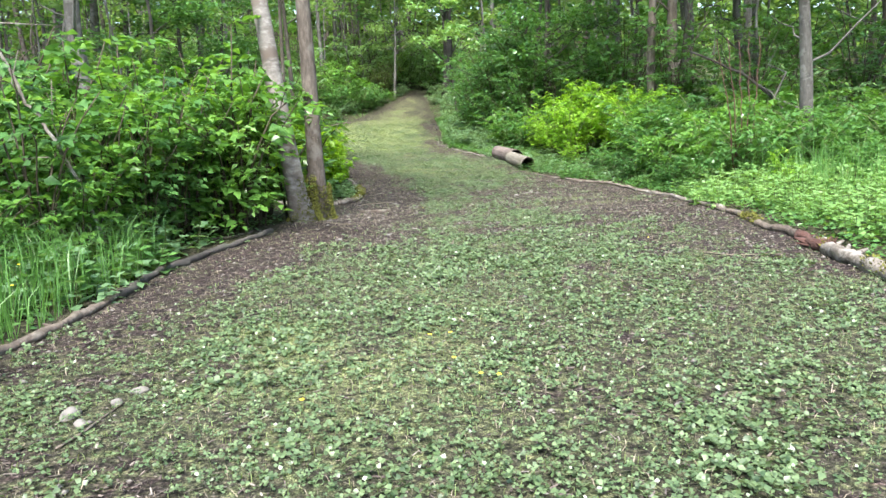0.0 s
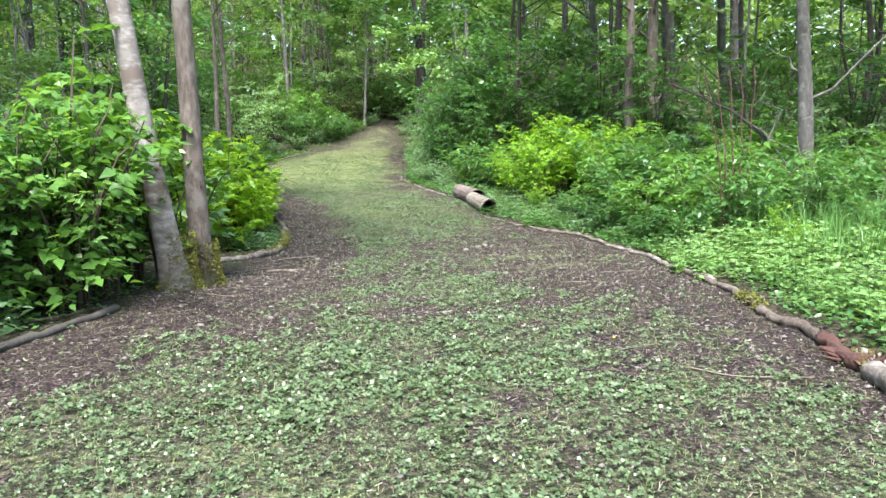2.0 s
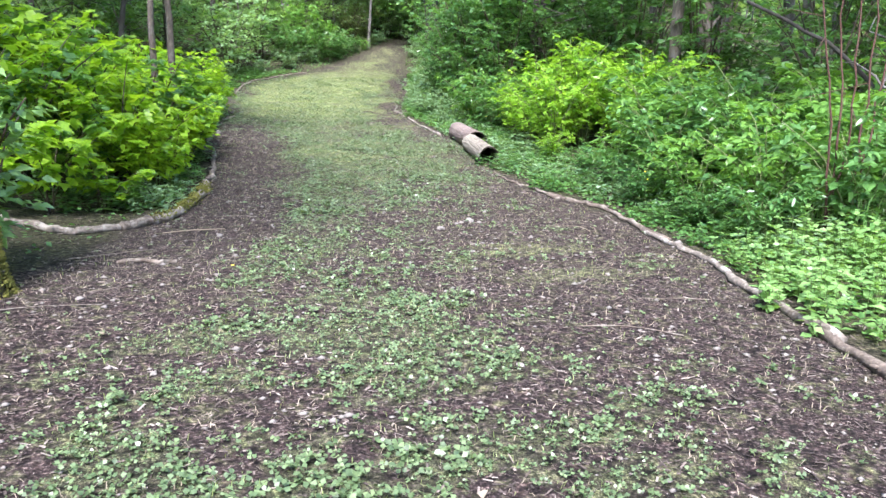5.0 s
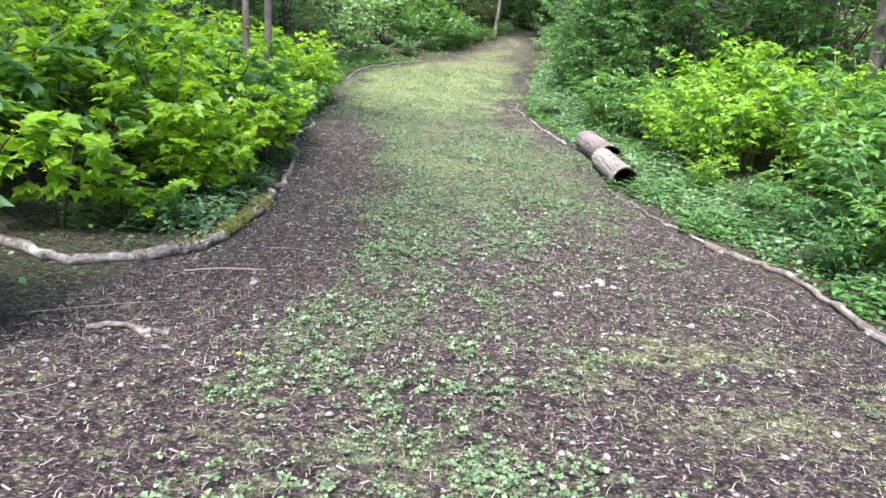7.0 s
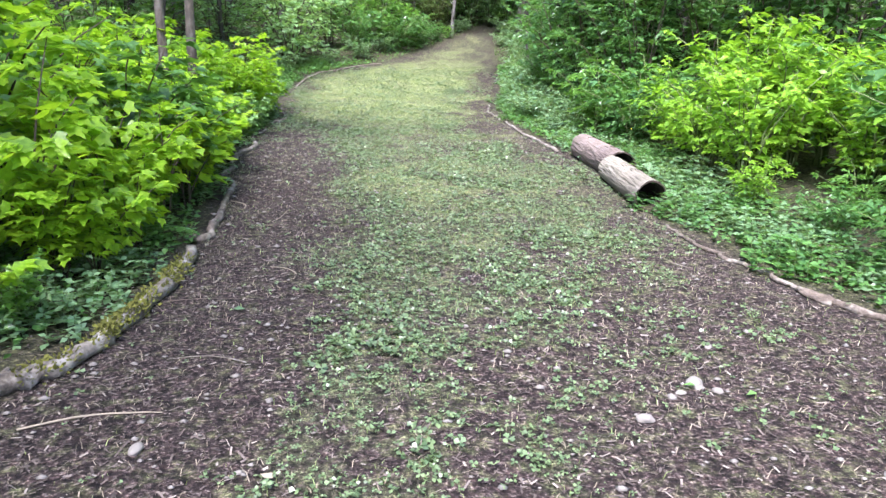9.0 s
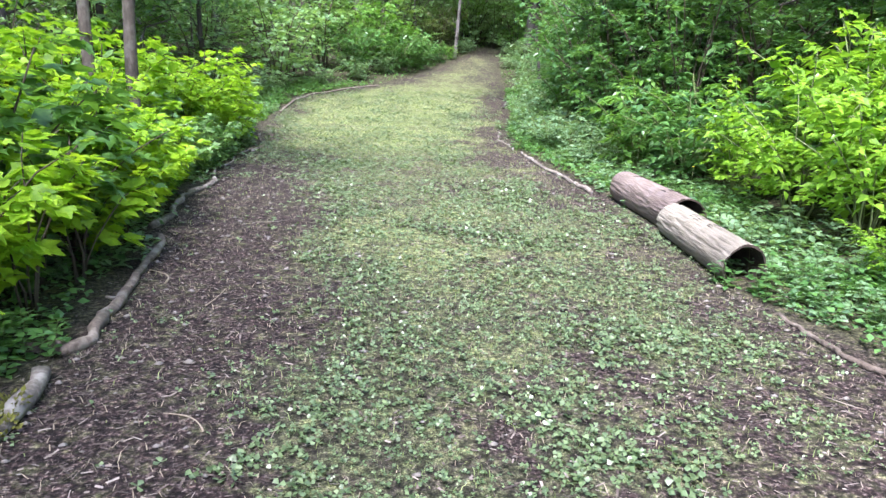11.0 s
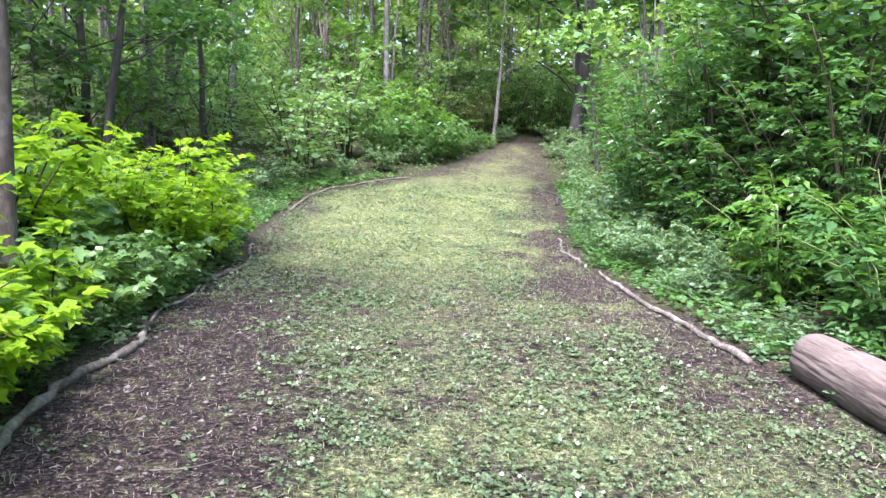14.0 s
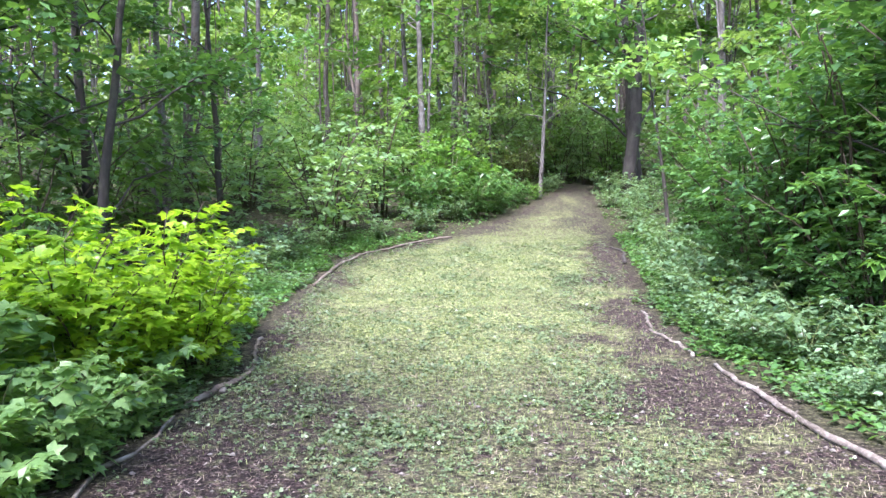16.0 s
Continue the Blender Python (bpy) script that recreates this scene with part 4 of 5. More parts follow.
# ---- branches and logs that edge the path ----
def edging(name, points, r0, r1, mat, seed, label, sides=10, rough=0.34, knots=4, moss=0, n=28):
    """A fallen branch lying on the ground: bent, knobbly, with broken stubs and cushions of moss."""
    rng = np.random.default_rng(seed)
    p = np.array([(x, y, 0.0) for x, y in points])
    path = curve(p, n)
    path[:, :2] += rng.normal(0, 0.015, (n, 2)) + 0.035 * np.stack([np.sin(np.linspace(0, 9, n) + seed), np.cos(np.linspace(0, 7, n) * 1.3 + seed)], -1)
    r = 0.64 * np.linspace(r0, r1, n) * (1 + 0.4 * (rng.random(n) - 0.5))
    path[:, 2] = height(path[:, 0], path[:, 1]) + r * 0.75
    root = new(name)
    mid = path.mean(0)
    part("bark", tube(path - mid, r, sides, rng, rough), mat, root)
    for k in range(knots):
        i = int(rng.integers(3, n - 3))
        a = rng.random() * 6.28
        d = np.array([np.cos(a), np.sin(a), 0.35])
        q = path[i] - mid
        part("stub", tube(np.array([q, q + d * r[i] * 1.6, q + d * r[i] * 2.6]), [r[i] * 0.42, r[i] * 0.34, r[i] * 0.2], 6, rng, 0.3), mat, root)
    for k in range(14 if mat is RED_WOOD else 0):
        i = int(rng.integers(1, n - 1))
        d = unit(rng.normal(0, 1, 3) * np.array([1, 1, 0.5]) + np.array([0, 0, 0.5])) * r[i] * (1.3 + 1.3 * rng.random())
        q = path[i] - mid + rng.normal(0, 0.02, 3)
        part("splinter", tube(np.array([q, q + d * 0.6, q + d]), [r[i] * 0.3, r[i] * 0.22, 0.003], 4, rng, 0.4), mat, root)
    for k in range(moss):
        i = int(rng.integers(2, n - 6))
        c = path[rng.integers(i, i + 5, 260)] - mid + rng.normal(0, 0.018, (260, 3))
        a = rng.random(260) * 6.28
        w = np.stack([np.cos(a) * 0.8, np.sin(a) * 0.8, 0.25 + rng.random(260)], -1)
        at = c + unit(w) * (r[i] * 0.85)
        cushion = part("moss", leaves(SIMPLE, at, w + rng.normal(0, 0.4, w.shape), rng.normal(0, 1, w.shape), 0.016 + 0.018 * rng.random(260), 0.7), MOSS, root, "olive-green moss cushion")
        tagged(cushion, kind="stuff")
    root.location = mid
    return tagged(root, label, "branch", "branches edging the path")


edging("edging_branch", [(-2.1, 2.9), (-1.72, 4.3), (-1.52, 5.1), (-1.3, 6.0)], 0.05, 0.045, BARK_STICK, 1, "dark weathered branch laid along the path's edge")
edging("edging_branch", [(-1.32, 5.9), (-1.1, 6.8), (-0.82, 7.6), (-0.14, 8.5)], 0.055, 0.05, BARK_DARK, 2, "dark damp branch laid along the path's edge below brambles", knots=3)
edging("edging_branch", [(-1.1, 8.1), (-0.7, 8.45), (-0.3, 8.65)], 0.02, 0.015, BARK_STICK, 3, "thin brown stick under the brambles", n=14)
edging("edging_branch", [(-0.7, 12.1), (0.0, 11.98), (0.5, 11.86), (0.95, 12.05)], 0.06, 0.055, BARK_PALE, 4, "pale lichen-spotted branch lying at the path's edge")
edging("edging_branch", [(0.9, 12.02), (1.1, 12.25), (1.24, 12.65), (1.4, 13.2), (1.43, 13.75), (1.33, 14.45)], 0.075, 0.06, BARK_PALE, 5, "mossy pale branch curving along the path's edge", moss=9, knots=3)
edging("edging_branch", [(1.15, 14.7), (1.38, 14.75), (1.42, 15.4), (1.3, 16.25), (1.22, 17.0)], 0.05, 0.04, BARK_STICK, 6, "knobbly grey-brown branch lying along the path")
edging("edging_branch", [(1.06, 17.2), (1.12, 17.8), (1.08, 18.6), (1.13, 19.4), (1.05, 20.0)], 0.05, 0.035, BARK_PALE, 7, "pale peeling branch with a broken end", knots=2)
edging("edging_branch", [(0.66, 20.35), (0.85, 19.9), (1.06, 19.5)], 0.022, 0.026, BARK_PALE, 8, "forked side limb of a pale branch", n=12, knots=0)
edging("edging_branch", [(1.05, 19.9), (1.0, 20.6), (1.06, 21.3), (1.02, 21.7)], 0.026, 0.018, BARK_PALE, 9, "thin pale branch along the path's edge", n=16, knots=1)
edging("edging_branch", [(1.05, 22.0), (1.2, 22.7), (1.16, 23.5), (0.98, 24.4)], 0.04, 0.03, BARK_STICK, 10, "brown curved branch at the edge of the short grass")
edging("edging_branch", [(0.95, 28.2), (1.05, 30.3), (1.4, 31.6), (2.3, 32.9), (3.2, 33.9)], 0.05, 0.035, BARK_STICK, 11, "dark branch at the far edge of the grass")
edging("edging_branch", [(3.9, 3.4), (4.15, 4.3), (4.5, 5.2), (4.64, 5.6)], 0.085, 0.09, BARK_PALE, 12, "thick whitish fallen branch with yellow moss", moss=2)
edging("rotten_branch", [(4.5, 5.25), (4.62, 5.6), (4.76, 6.05)], 0.085, 0.07, RED_WOOD, 13, "red-brown rotten log crumbling to splinters", sides=12, rough=0.55, knots=5, n=16)
edging("edging_branch", [(4.74, 6.0), (4.95, 6.7), (5.2, 7.5), (5.45, 8.4)], 0.06, 0.05, BARK_STICK, 14, "mossy brown branch edging the path", moss=3)
edging("edging_branch", [(5.42, 8.3), (5.6, 9.4), (5.75, 10.4), (5.86, 11.4)], 0.05, 0.04, BARK_PALE, 15, "long pale branch edging the path")
edging("edging_branch", [(5.86, 11.0), (5.9, 12.0), (5.82, 12.9), (5.55, 13.4)], 0.045, 0.04, BARK_STICK, 16, "brown bent branch edging the path")
edging("edging_branch", [(5.62, 13.2), (5.48, 13.9), (5.42, 14.6), (5.36, 15.3)], 0.035, 0.025, BARK_STICK, 17, "thin brown branch leading to the fallen logs")
edging("edging_branch", [(5.42, 19.3), (5.3, 20.2), (5.33, 21.0), (5.34, 22.0), (5.3, 23.1)], 0.042, 0.032, BARK_PALE, 18, "long pale branch edging the short grass")
edging("edging_branch", [(5.3, 23.4), (5.3, 24.6), (5.45, 25.8)], 0.03, 0.025, BARK_PALE, 19, "thin pale branch half covered by herbs")
edging("edging_branch", [(6.3, 30.0), (6.7, 31.2), (6.6, 32.2)], 0.05, 0.03, BARK_DARK, 20, "dark branch at the foot of the bank")


def hollow_log(name, foot, head, radius, mat, seed, label, slits=()):
    """A rotted-out log: a thick round shell with grooved sides, open at the foot and domed at the head."""
    rng = np.random.default_rng(seed)
    a, b = np.array(foot, float), np.array(head, float)
    length = np.linalg.norm(b - a)
    n, m = 48, 130
    s = np.linspace(0, 1, n)
    ang = np.linspace(0, 2 * np.pi, m, endpoint=False)
    r = radius * (1 - 0.05 * s) * np.where(s > 0.94, np.sqrt(np.clip(1 - ((s - 0.94) / 0.068) ** 2, 0.02, 1)), 1)
    grooves = 0.007 * step(0.55, 0.75, lattice_noise(s[:, None] * 9, ang[None] * 9, 1.0, seed)) * step(0.35, 0.6, lattice_noise(s[:, None] * 3.5, ang[None] * 1.5, 1.0, seed + 7))
    rr = r[:, None] * (1 + 0.018 * np.sin(3 * ang + seed)[None] + 0.03 * (lattice_noise(s[:, None] * 5, ang[None] * 1.3, 1.0, seed + 3) - 0.5)) - grooves + (rng.random((n, m)) - 0.5) * 0.003
    ends = length * s[:, None] + 0.03 * (s[:, None] < 0.01) * 0.25 * np.sin(ang * 5)[None]
    outer = np.stack([ends, rr * np.cos(ang)[None], rr * np.sin(ang)[None]], -1).reshape(-1, 3)
    i, j = np.meshgrid(np.arange(n - 1), np.arange(m), indexing="ij")
    k = (j + 1) % m
    f = np.stack([i * m + j, (i + 1) * m + j, (i + 1) * m + k, i * m + k], -1).reshape(-1, 4)
    root = new(name)
    part("bark", (outer, f), mat, root)
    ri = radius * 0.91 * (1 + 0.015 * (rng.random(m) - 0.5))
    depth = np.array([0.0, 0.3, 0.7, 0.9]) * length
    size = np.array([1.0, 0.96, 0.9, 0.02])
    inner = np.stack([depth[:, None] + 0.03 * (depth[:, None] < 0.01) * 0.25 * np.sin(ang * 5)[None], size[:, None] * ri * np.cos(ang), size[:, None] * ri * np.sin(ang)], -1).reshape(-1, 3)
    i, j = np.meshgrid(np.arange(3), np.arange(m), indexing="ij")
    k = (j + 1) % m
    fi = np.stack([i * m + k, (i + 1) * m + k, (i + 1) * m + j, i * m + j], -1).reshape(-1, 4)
    part("hollow", (inner, fi), ROT_SHADE, root, "rotted hollow, its shade put into the dark colour")
    j = np.arange(m)
    rim_v = np.vstack([outer[:m], inner[:m]])
    rim_f = np.stack([j, (j + 1) % m, (j + 1) % m + m, j + m], -1)
    # Dark bars proud of the bark, in place of shade inside narrow cuts.
    for s0, count in slits:
        for k in range(count):
            t0 = radians(72 + 78 * (k + 0.5 * rng.random()) / count)
            x0, x1 = length * s0 + 0.012 * rng.normal(), length * s0 + 0.085 + 0.02 * rng.random()
            q = radius * (1 - 0.05 * s0) * 1.004
            line = np.array([(x, q * np.cos(t0 + 0.02 * rng.normal()), q * np.sin(t0)) for x in np.linspace(x0, x1, 4)])
            part("slit_shade", tube(line, [0.002, 0.004, 0.004, 0.002], 5), ROT_SHADE, root)
    part("broken_rim", (rim_v, rim_f), ROT_SHADE, root, "broken wood rim in the hollow's shade colour")
    d = Vector(b - a).to_track_quat("X", "Z")
    root.matrix_basis = Matrix.LocRotScale(Vector(a), d, None)
    return tagged(root, label, "log", "fallen logs")


def on_ground(x, y, lift):
    return (x, y, float(height(x, y)) + lift)


hollow_log("hollow_log", on_ground(5.47, 15.95, 0.13), on_ground(5.50, 17.35, 0.14), 0.16, LOG_PALE, 3, "pale hollow fallen log with a rotted end coloured dark for shade", ((0.36, 12), (0.52, 9), (0.60, 8)))
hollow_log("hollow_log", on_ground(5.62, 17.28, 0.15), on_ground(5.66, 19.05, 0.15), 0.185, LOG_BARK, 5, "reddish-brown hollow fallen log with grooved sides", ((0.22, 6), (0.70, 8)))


# ---- dead wood, stones and small things ----
def bare_branch(name, points, r0, r1, mat, seed, label, side=3):
    """A dead branch standing free, with a few bare side twigs."""
    rng = np.random.default_rng(seed)
    path = curve(np.array(points, float), 16) + rng.normal(0, 0.012, (16, 3))
    root = new(name)
    base = path[0].copy()
    part("limb", tube(path - base, np.linspace(r0, r1, 16), 7, rng, 0.2), mat, root)
    for k in range(side):
        i = int(rng.integers(4, 14))
        d = unit(rng.normal(0, 1, 3) + np.array([0, 0, 0.5])) * (0.25 + 0.5 * rng.random())
        q = path[i] - base
        part("twig", tube(np.array([q, q + d * 0.5 + rng.normal(0, 0.03, 3), q + d]), [r1 * 0.6, r1 * 0.45, r1 * 0.2], 4), mat, root)
    root.location = base
    return tagged(root, label, "branch")


bare_branch("dead_branch", [(-1.55, 7.0, 0.3), (-1.81, 6.9, 1.2), (-2.0, 6.9, 1.6), (-2.25, 6.9, 2.1), (-2.5, 6.9, 2.6)], 0.02, 0.013, BARK_PALE, 1, "whitish dead branch leaning in the tall grass", 5)
bare_branch("dead_branch", [(-2.7, 6.4, 0.2), (-3.2, 6.7, 0.9), (-3.8, 7.0, 1.3)], 0.014, 0.008, BARK_STICK, 2, "thin dead branch in the tall grass", 4)
bare_branch("arching_branch", [(10.1, 12.55, 0.2), (9.95, 12.6, 0.71), (9.45, 12.8, 1.43), (8.8, 13.0, 2.0), (7.96, 13.4, 2.41)], 0.04, 0.02, BARK_DARK, 3, "bent brown branch arching through the shrubs", 4)
for k in range(5):
    bare_branch("bare_cane", [(6.95 + 0.06 * k, 10.3 + 0.1 * (k % 3), 0.1), (6.85 + 0.10 * k, 10.3, 1.1), (6.6 + 0.19 * k, 10.4, 2.4)], 0.012, 0.006, RED_WOOD, 10 + k, "thin red-brown bare cane among herbs", 2)


def stone(x, y, r, seed, mat, label):
    """A worn stone half sunk in the soil."""
    rng = np.random.default_rng(seed)
    bm = bmesh.new()
    bmesh.ops.create_icosphere(bm, subdivisions=3, radius=1)
    off = rng.random(3) * 50
    for v in bm.verts:
        v.co *= 1 + 0.35 * noise.noise(v.co * 1.1 + Vector(off)) + 0.07 * noise.noise(v.co * 4 + Vector(off))
        v.co = Vector((v.co.x * r * 0.95, v.co.y * r * 0.65, v.co.z * r * 0.45))
    me = bpy.data.meshes.new("stone")
    bm.to_mesh(me)
    bm.free()
    me.materials.append(mat)
    for p in me.polygons:
        p.use_smooth = True
    ob = new("stone", me)
    ob.matrix_basis = pose(x, y, float(height(x, y)) + r * 0.15, 0, 0, rng.random() * 360)
    return tagged(ob, label, "stone", "stones on the path")


for k, (x, y, r) in enumerate([(-0.77, 3.67, 0.045), (-0.85, 3.54, 0.04), (-1.02, 3.42, 0.06), (-0.95, 3.3, 0.04), (1.63, 2.73, 0.035), (3.5, 8.22, 0.03), (5.9, 10.9, 0.05), (1.07, 9.63, 0.03), (4.73, 9.88, 0.028),
                               (4.22, 12.16, 0.06), (3.84, 11.82, 0.045), (4.04, 12.01, 0.03), (4.1, 12.05, 0.028), (4.3, 12.08, 0.03), (4.22, 12.11, 0.028), (1.75, 11.68, 0.04), (2.21, 12.05, 0.022), (3.3, 10.9, 0.025), (4.6, 11.3, 0.03),
                               (1.1, 8.0, 0.03), (0.55, 7.9, 0.028), (1.7, 8.4, 0.025), (2.4, 9.2, 0.022), (3.9, 10.8, 0.028), (4.9, 10.6, 0.025), (1.15, 22.4, 0.045), (2.75, 16.6, 0.03), (3.2, 12.9, 0.022), (4.5, 12.6, 0.03), (3.6, 9.6, 0.024)]):
    stone(x, y, r, 40 + k, PEBBLE, "pale rounded stone set in the soil")


def twig(x, y, length, turn, r, seed, mat, label):
    """A stick lying on the ground."""
    rng = np.random.default_rng(seed)
    s = np.linspace(-0.5, 0.5, 9) * length
    a = radians(turn)
    bow = length * 0.12 * rng.normal() * np.cos(np.linspace(-1.5, 1.5, 9))
    px, py = x + s * math.cos(a) - bow * math.sin(a), y + s * math.sin(a) + bow * math.cos(a)
    rad = 0.7 * np.linspace(r, r * 0.55, 9) * (1 + 0.2 * (rng.random(9) - 0.5))
    path = np.stack([px, py, height(px, py) + rad * 0.9 + 0.004], -1)
    mid = path.mean(0)
    ob = part("twig", tube(path - mid, rad, 6, rng, 0.2), mat)
    ob.location = mid
    return tagged(ob, label, "twig", "twigs on the path")


for k, (x, y, length, turn, r) in enumerate([(1.5, 11.93, 0.55, 12, 0.008), (1.1, 11.06, 0.9, 25, 0.006), (2.6, 12.98, 0.3, 100, 0.005), (2.07, 14.0, 0.25, 140, 0.006), (1.85, 12.5, 0.4, 170, 0.005), (4.3, 8.6, 0.6, -20, 0.008), (1.44, 16.02, 0.35, 120, 0.009),
                                             (0.9, 9.4, 0.9, 20, 0.006), (1.2, 10.0, 0.5, 60, 0.005), (0.6, 9.0, 0.4, 150, 0.005), (1.9, 10.7, 0.35, 30, 0.004), (4.9, 9.2, 0.5, 170, 0.006), (5.1, 11.6, 0.45, 130, 0.005), (4.7, 13.2, 0.4, 40, 0.005),
                                             (1.7, 13.4, 0.5, 5, 0.004), (1.9, 15.6, 0.35, 80, 0.005), (2.0, 17.6, 0.3, 20, 0.005), (-0.9, 3.3, 0.5, 70, 0.009), (3.9, 5.6, 0.7, -35, 0.006), (3.6, 6.3, 0.5, 10, 0.005), (0.5, 20.3, 0.7, 10, 0.008), (0.3, 20.1, 0.5, -15, 0.006), (4.8, 16.4, 0.4, 60, 0.005), (5.0, 14.2, 0.35, 110, 0.005)]):
    twig(x, y, length, turn, r, 80 + k, (DRY, BARK_PALE, BARK_STICK)[k % 3], ("straw-coloured dry stick on dark soil", "pale dead stick on the soil", "brown fallen twig on the soil")[k % 3])
edging("bark_slab", [(1.1, 10.72), (1.3, 10.7), (1.5, 10.64)], 0.034, 0.024, BARK_STICK, 60, "broken slab of reddish bark on the soil", sides=7, rough=0.6, knots=2, n=10)


def buttercup(x, y, tall, seed):
    rng = np.random.default_rng(seed)
    root = new("buttercup")
    top = np.array([0.02 * rng.normal(), 0.02 * rng.normal(), tall])
    part("stem", tube(np.array([[0, 0, -0.01], top * 0.5 + 0.004, top]), [0.0015, 0.0013, 0.001], 4), STEM_GREEN, root)
    for k in range(5):
        a = k * 1.257
        part("petal", leaves(TREFOIL, top[None], np.array([[math.cos(a), math.sin(a), 0.45]]), np.array([[0, 0, 1.0]]), np.array([0.014]), 1.1), FLOWER, root)
    root.location = (x, y, float(height(x, y)))
    return tagged(root, "yellow buttercup on a thin green stem", "flower", "buttercups")


for k, (x, y, tall) in enumerate([(0.75, 3.94, 0.06), (0.86, 3.96, 0.06), (0.81, 3.53, 0.06), (0.0, 3.17, 0.05), (0.87, 3.29, 0.05), (0.93, 3.25, 0.05), (3.4, 6.4, 0.05), (1.95, 10.4, 0.04), (-1.75, 5.0, 0.32), (-1.85, 5.6, 0.36), (-1.95, 5.2, 0.4), (-1.7, 6.2, 0.34),
                                  (-2.1, 6.0, 0.42), (-2.0, 4.7, 0.4), (6.0, 21.0, 0.45), (6.15, 20.7, 0.5), (5.95, 18.0, 0.5), (6.0, 19.6, 0.5), (6.2, 12.2, 0.4), (6.35, 12.6, 0.42)]):
    buttercup(x, y, tall, 700 + k)


def fallen_leaf(x, y, size, seed, mat):
    rng = np.random.default_rng(seed)
    a = rng.random() * 6.28
    v = leaves(OVATE, np.zeros((1, 3)), np.array([[math.cos(a), math.sin(a), 0.08]]), np.array([[0.25 * rng.normal(), 0.25 * rng.normal(), 1.0]]), np.array([size]), 0.85)
    ob = part("fallen_leaf", v, mat)
    ob.location = (x, y, float(height(x, y)) + 0.02)
    return tagged(ob, "single broad leaf lying on the soil", "leaf", "fallen leaves")


for k, (x, y) in enumerate([(-0.11, 6.24), (3.15, 10.1), (1.87, 13.23), (4.46, 12.02), (1.33, 8.98), (2.6, 8.3), (4.2, 12.11), (3.0, 7.1), (1.9, 9.1), (3.9, 16.79), (2.3, 11.4), (4.44, 12.87)]):
    fallen_leaf(x, y, 0.06, 800 + k, (LEAF_HERB, DRY, LEAF_BLUE)[k % 3])


# ---- what covers the ground ----
def ground_spots(n, x0, x1, y0, y1, seed):
    rng = np.random.default_rng(seed)
    x, y = x0 + (x1 - x0) * rng.random(n), y0 + (y1 - y0) * rng.random(n)
    return rng, x, y


def clover_mat():
    """Clover and creeping herbs: three leaflets a sprig, thick in patches, thin on bare soil."""
    rng, x, y = ground_spots(400000, -2.2, 6.6, 1.2, 33, 500)
    c, g, w, bare = cover(x, y)
    inside = (x > left_edge(y) + 0.02) & (x < right_edge(y) - 0.02)
    p = (0.02 + 0.98 * c**1.2) * (1 - 0.45 * g) * (1 - 0.45 * step(13, 27, y)) * (0.35 + 0.65 * lattice_noise(x, y, 0.08, 62))
    ok = inside & (rng.random(len(x)) < p)
    x, y = x[ok], y[ok]
    n = len(x)
    size = 0.0145 * (0.5 + 1.0 * rng.random(n)) * (0.65 + 1.1 * lattice_noise(x, y, 0.4, 61)) * (1 + 0.3 * step(16, 26, y))
    z = height(x, y) + 0.006 + 0.05 * rng.random(n) ** 1.3 * (0.4 + lattice_noise(x, y, 0.25, 64))
    a = rng.random(n) * 6.28
    tilt = rng.normal(0, 0.5, (n, 2))
    vs, fs, o = [], [], 0
    for k in range(3):
        b = a + k * 2.09
        along = np.stack([np.cos(b), np.sin(b), rng.normal(0.05, 0.38, n)], -1)
        up = np.stack([tilt[:, 0], tilt[:, 1], np.ones(n)], -1)
        v, f = leaves(WEDGE, np.stack([x, y, z], -1), along, up, size, 1.05)
        vs.append(v), fs.append(f + o)
        o += len(v)
    ob = part("clover", (np.vstack(vs), np.vstack(fs)), CLOVER)
    tagged(ob, "patchy grey-green clover and creeping herbs", "clover", kind="stuff")


def blades(name, n, box, seed, chance, tall, wide, mat, label, category, lean=0.5):
    rng, x, y = ground_spots(n, *box, seed)
    ok = rng.random(n) < chance(x, y)
    x, y = x[ok], y[ok]
    n = len(x)
    h = tall * (0.45 + 0.8 * rng.random(n))
    a, b = rng.random(n) * 6.28, rng.random(n) * 6.28
    foot = np.stack([x, y, height(x, y) - 0.005], -1)
    side = np.stack([np.cos(a), np.sin(a), np.zeros(n)], -1) * (wide * (0.6 + 0.7 * rng.random(n)))[:, None]
    bow = np.stack([np.cos(b), np.sin(b), np.zeros(n)], -1) * (h * lean * rng.random(n))[:, None]
    mid = foot + bow * 0.35 + np.array([0, 0, 1.0]) * (h * 0.6)[:, None]
    tip = foot + bow * 1.2 + np.array([0, 0, 1.0]) * (h * (1 - 0.25 * lean))[:, None]
    v = np.stack([foot - side, foot + side, mid - side * 0.8, mid + side * 0.8, tip], 1).reshape(-1, 3)
    o = (np.arange(n) * 5)[:, None]
    f = np.concatenate([o + [0, 1, 3], o + [0, 3, 2], o + [2, 3, 4]], 1).reshape(-1, 3)
    ob = part(name, (v, f), mat)
    tagged(ob, label, category, kind="stuff")


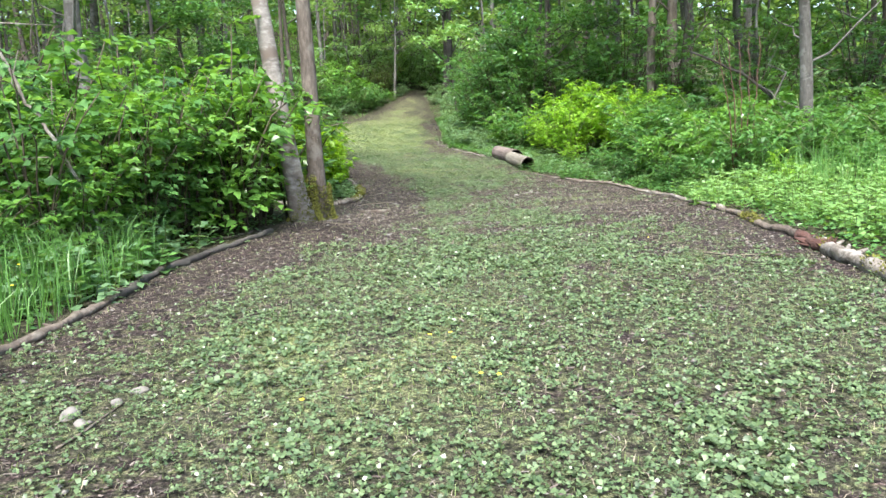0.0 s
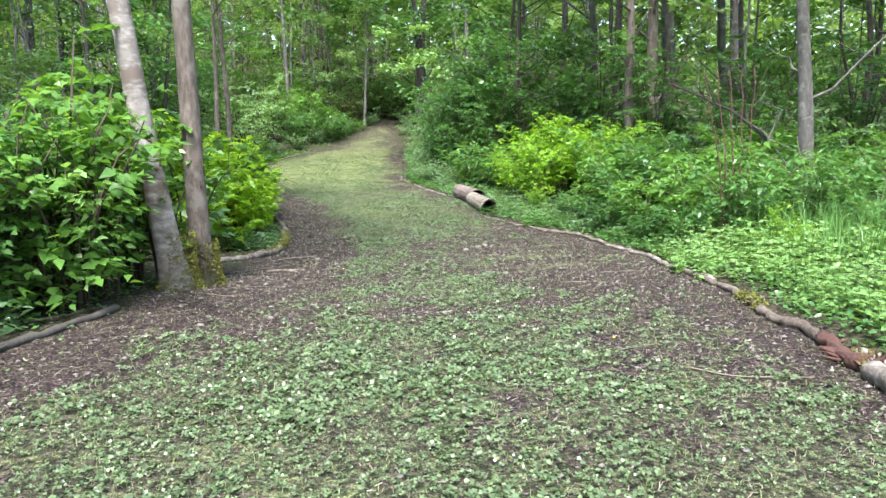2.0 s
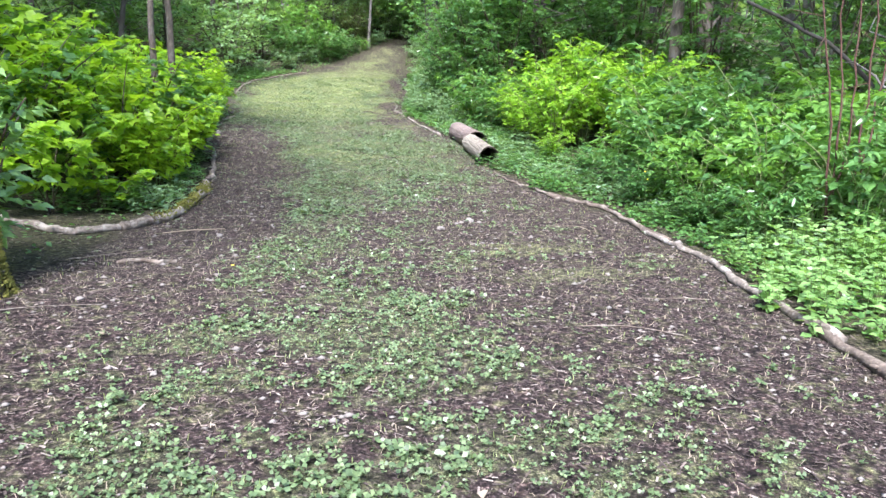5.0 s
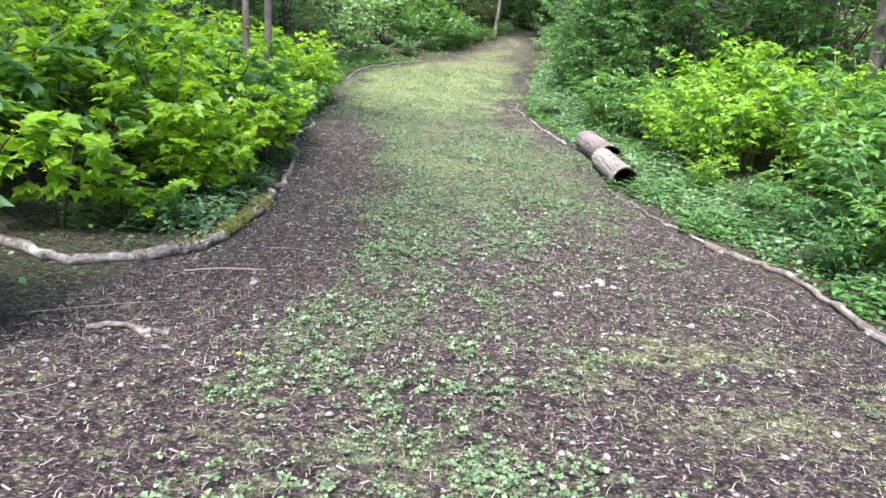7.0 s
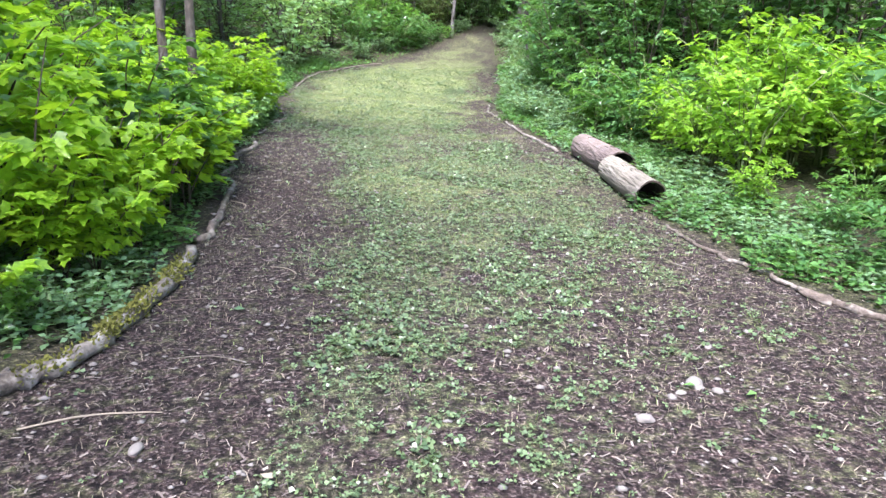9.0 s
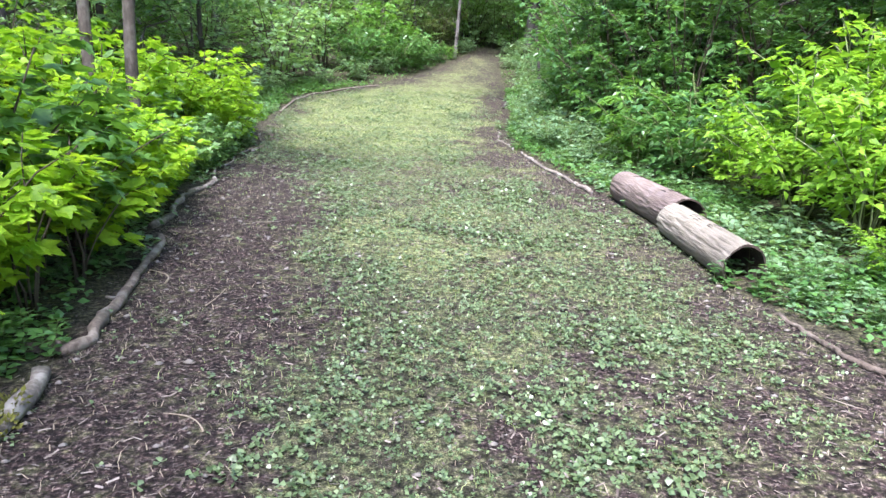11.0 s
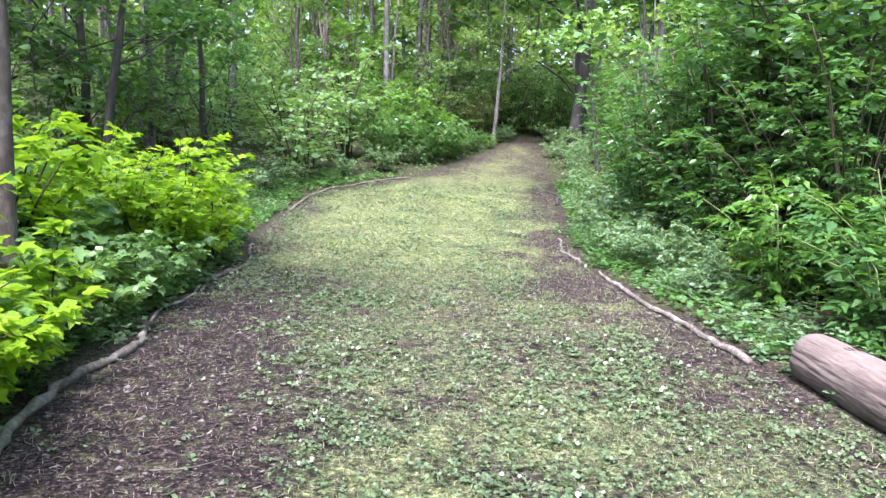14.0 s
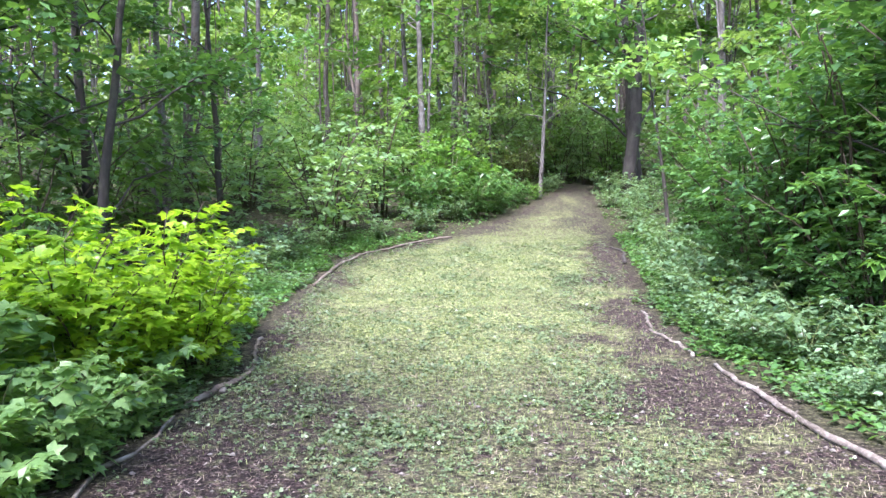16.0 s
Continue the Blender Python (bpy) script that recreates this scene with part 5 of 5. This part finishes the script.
def chips(name, n, box, seed, chance, size, mat, label, category):
    """Chips and bits of twig lying flat on the soil."""
    rng, x, y = ground_spots(n, *box, seed)
    ok = rng.random(n) < chance(x, y)
    x, y = x[ok], y[ok]
    n = len(x)
    a = rng.random(n) * 6.28
    long = size * (0.3 + 1.9 * rng.random(n) ** 3)
    thin = np.minimum(long * (0.08 + 0.6 * rng.random(n) ** 2.5), 0.010)
    d = np.stack([np.cos(a), np.sin(a), rng.normal(0, 0.15, n)], -1)
    s = np.stack([-np.sin(a), np.cos(a), rng.normal(0, 0.2, n)], -1)
    c = np.stack([x, y, height(x, y) + 0.007], -1)
    l, t = long[:, None] / 2, thin[:, None] / 2
    v = np.stack([c - d * l - s * t, c + d * l - s * t * 0.7, c + d * l * 0.9 + s * t, c - d * l * 0.85 + s * t * 0.8], 1).reshape(-1, 3)
    o = (np.arange(n) * 4)[:, None]
    f = np.concatenate([o + [0, 1, 2], o + [0, 2, 3]], 1).reshape(-1, 3)
    tagged(part(name, (v, f), mat), label, category, kind="stuff")


def path_only(x, y):
    return (x > left_edge(y)) & (x < right_edge(y))


clover_mat()
blades("grass_tufts", 60000, (0.4, 7.5, 21, 37), 514, lambda x, y: path_only(x, y) * (0.15 + 0.85 * cover(x, y)[1]) * step(0.3, 0.6, lattice_noise(x, y, 0.22, 63)), 0.045, 0.004, GRASS, "tufts of short yellow-green grass", "grass", 0.9)
blades("short_grass", 170000, (-1.8, 6.2, 1.2, 34), 510, lambda x, y: path_only(x, y) * (0.03 + 0.25 * cover(x, y)[0] + 0.75 * cover(x, y)[1]), 0.045, 0.0019, GRASS, "short yellow-green grass on the path", "grass", 0.8)
blades("meadow_grass", 8000, (-5, -1.2, 2.5, 8.5), 511, lambda x, y: ((left_edge(y) - x > 0.12) & (left_edge(y) - x < 2.4)) * 0.9, 0.62, 0.004, TALL_GRASS, "tall green grass left of the path", "grass", 0.6)
blades("bank_grass", 6000, (5.5, 10.5, 4, 11), 512, lambda x, y: (x - right_edge(y) > 1.2) * 0.8 * step(0.4, 0.6, fractal(x, y, 1.5, 73)), 0.7, 0.004, TALL_GRASS, "thin tall grass on the bank", "grass", 0.6)
blades("dry_grass", 46000, (-1.8, 6.2, 1.2, 30), 513, lambda x, y: path_only(x, y) * 0.75, 0.045, 0.0019, DRY, "dry cut grass stems on the soil", "dry grass", 1.8)
chips("wood_chips", 260000, (-1.8, 6.6, 2, 31), 520, lambda x, y: np.where(path_only(x, y), 1.0, 0.6 * (x > left_edge(y) - np.where((y > 9.3) & (y < 13), 2.2, 0.9)) * (x < right_edge(y) + 0.4)) * (1 - 0.6 * step(14, 24, y)) * np.clip(1.0 - 0.7 * cover(x, y)[0] - 0.5 * cover(x, y)[1], 0.1, 1), 0.024, CHIP, "bark chips and twig bits on dark soil", "wood chips")


def pebbles():
    rng, x, y = ground_spots(5200, -1.6, 5.9, 2, 22, 530)
    c = cover(x, y)[0]
    ok = path_only(x, y) & (rng.random(len(x)) < 1 - 0.8 * c)
    x, y = x[ok], y[ok]
    n = len(x)
    r = 0.007 + 0.016 * rng.random(n) ** 3
    base = np.array([(1, 0, 0), (0.5, 0.87, 0), (-0.5, 0.87, 0), (-1, 0, 0), (-0.5, -0.87, 0), (0.5, -0.87, 0), (0, 0, 0.75), (0, 0, -0.5)])
    tri = np.array([(k, (k + 1) % 6, 6) for k in range(6)] + [((k + 1) % 6, k, 7) for k in range(6)])
    v = base[None] * (r[:, None] * (0.7 + 0.6 * rng.random((n, 8))))[..., None] * np.array([1.2, 0.9, 0.8]) + np.stack([x, y, height(x, y) + r * 0.3], -1)[:, None]
    f = tri[None] + (np.arange(n) * 8)[:, None, None]
    tagged(part("pebbles", (v.reshape(-1, 3), f.reshape(-1, 3)), PEBBLE), "small pale pebbles in the soil", "pebbles", kind="stuff")


pebbles()
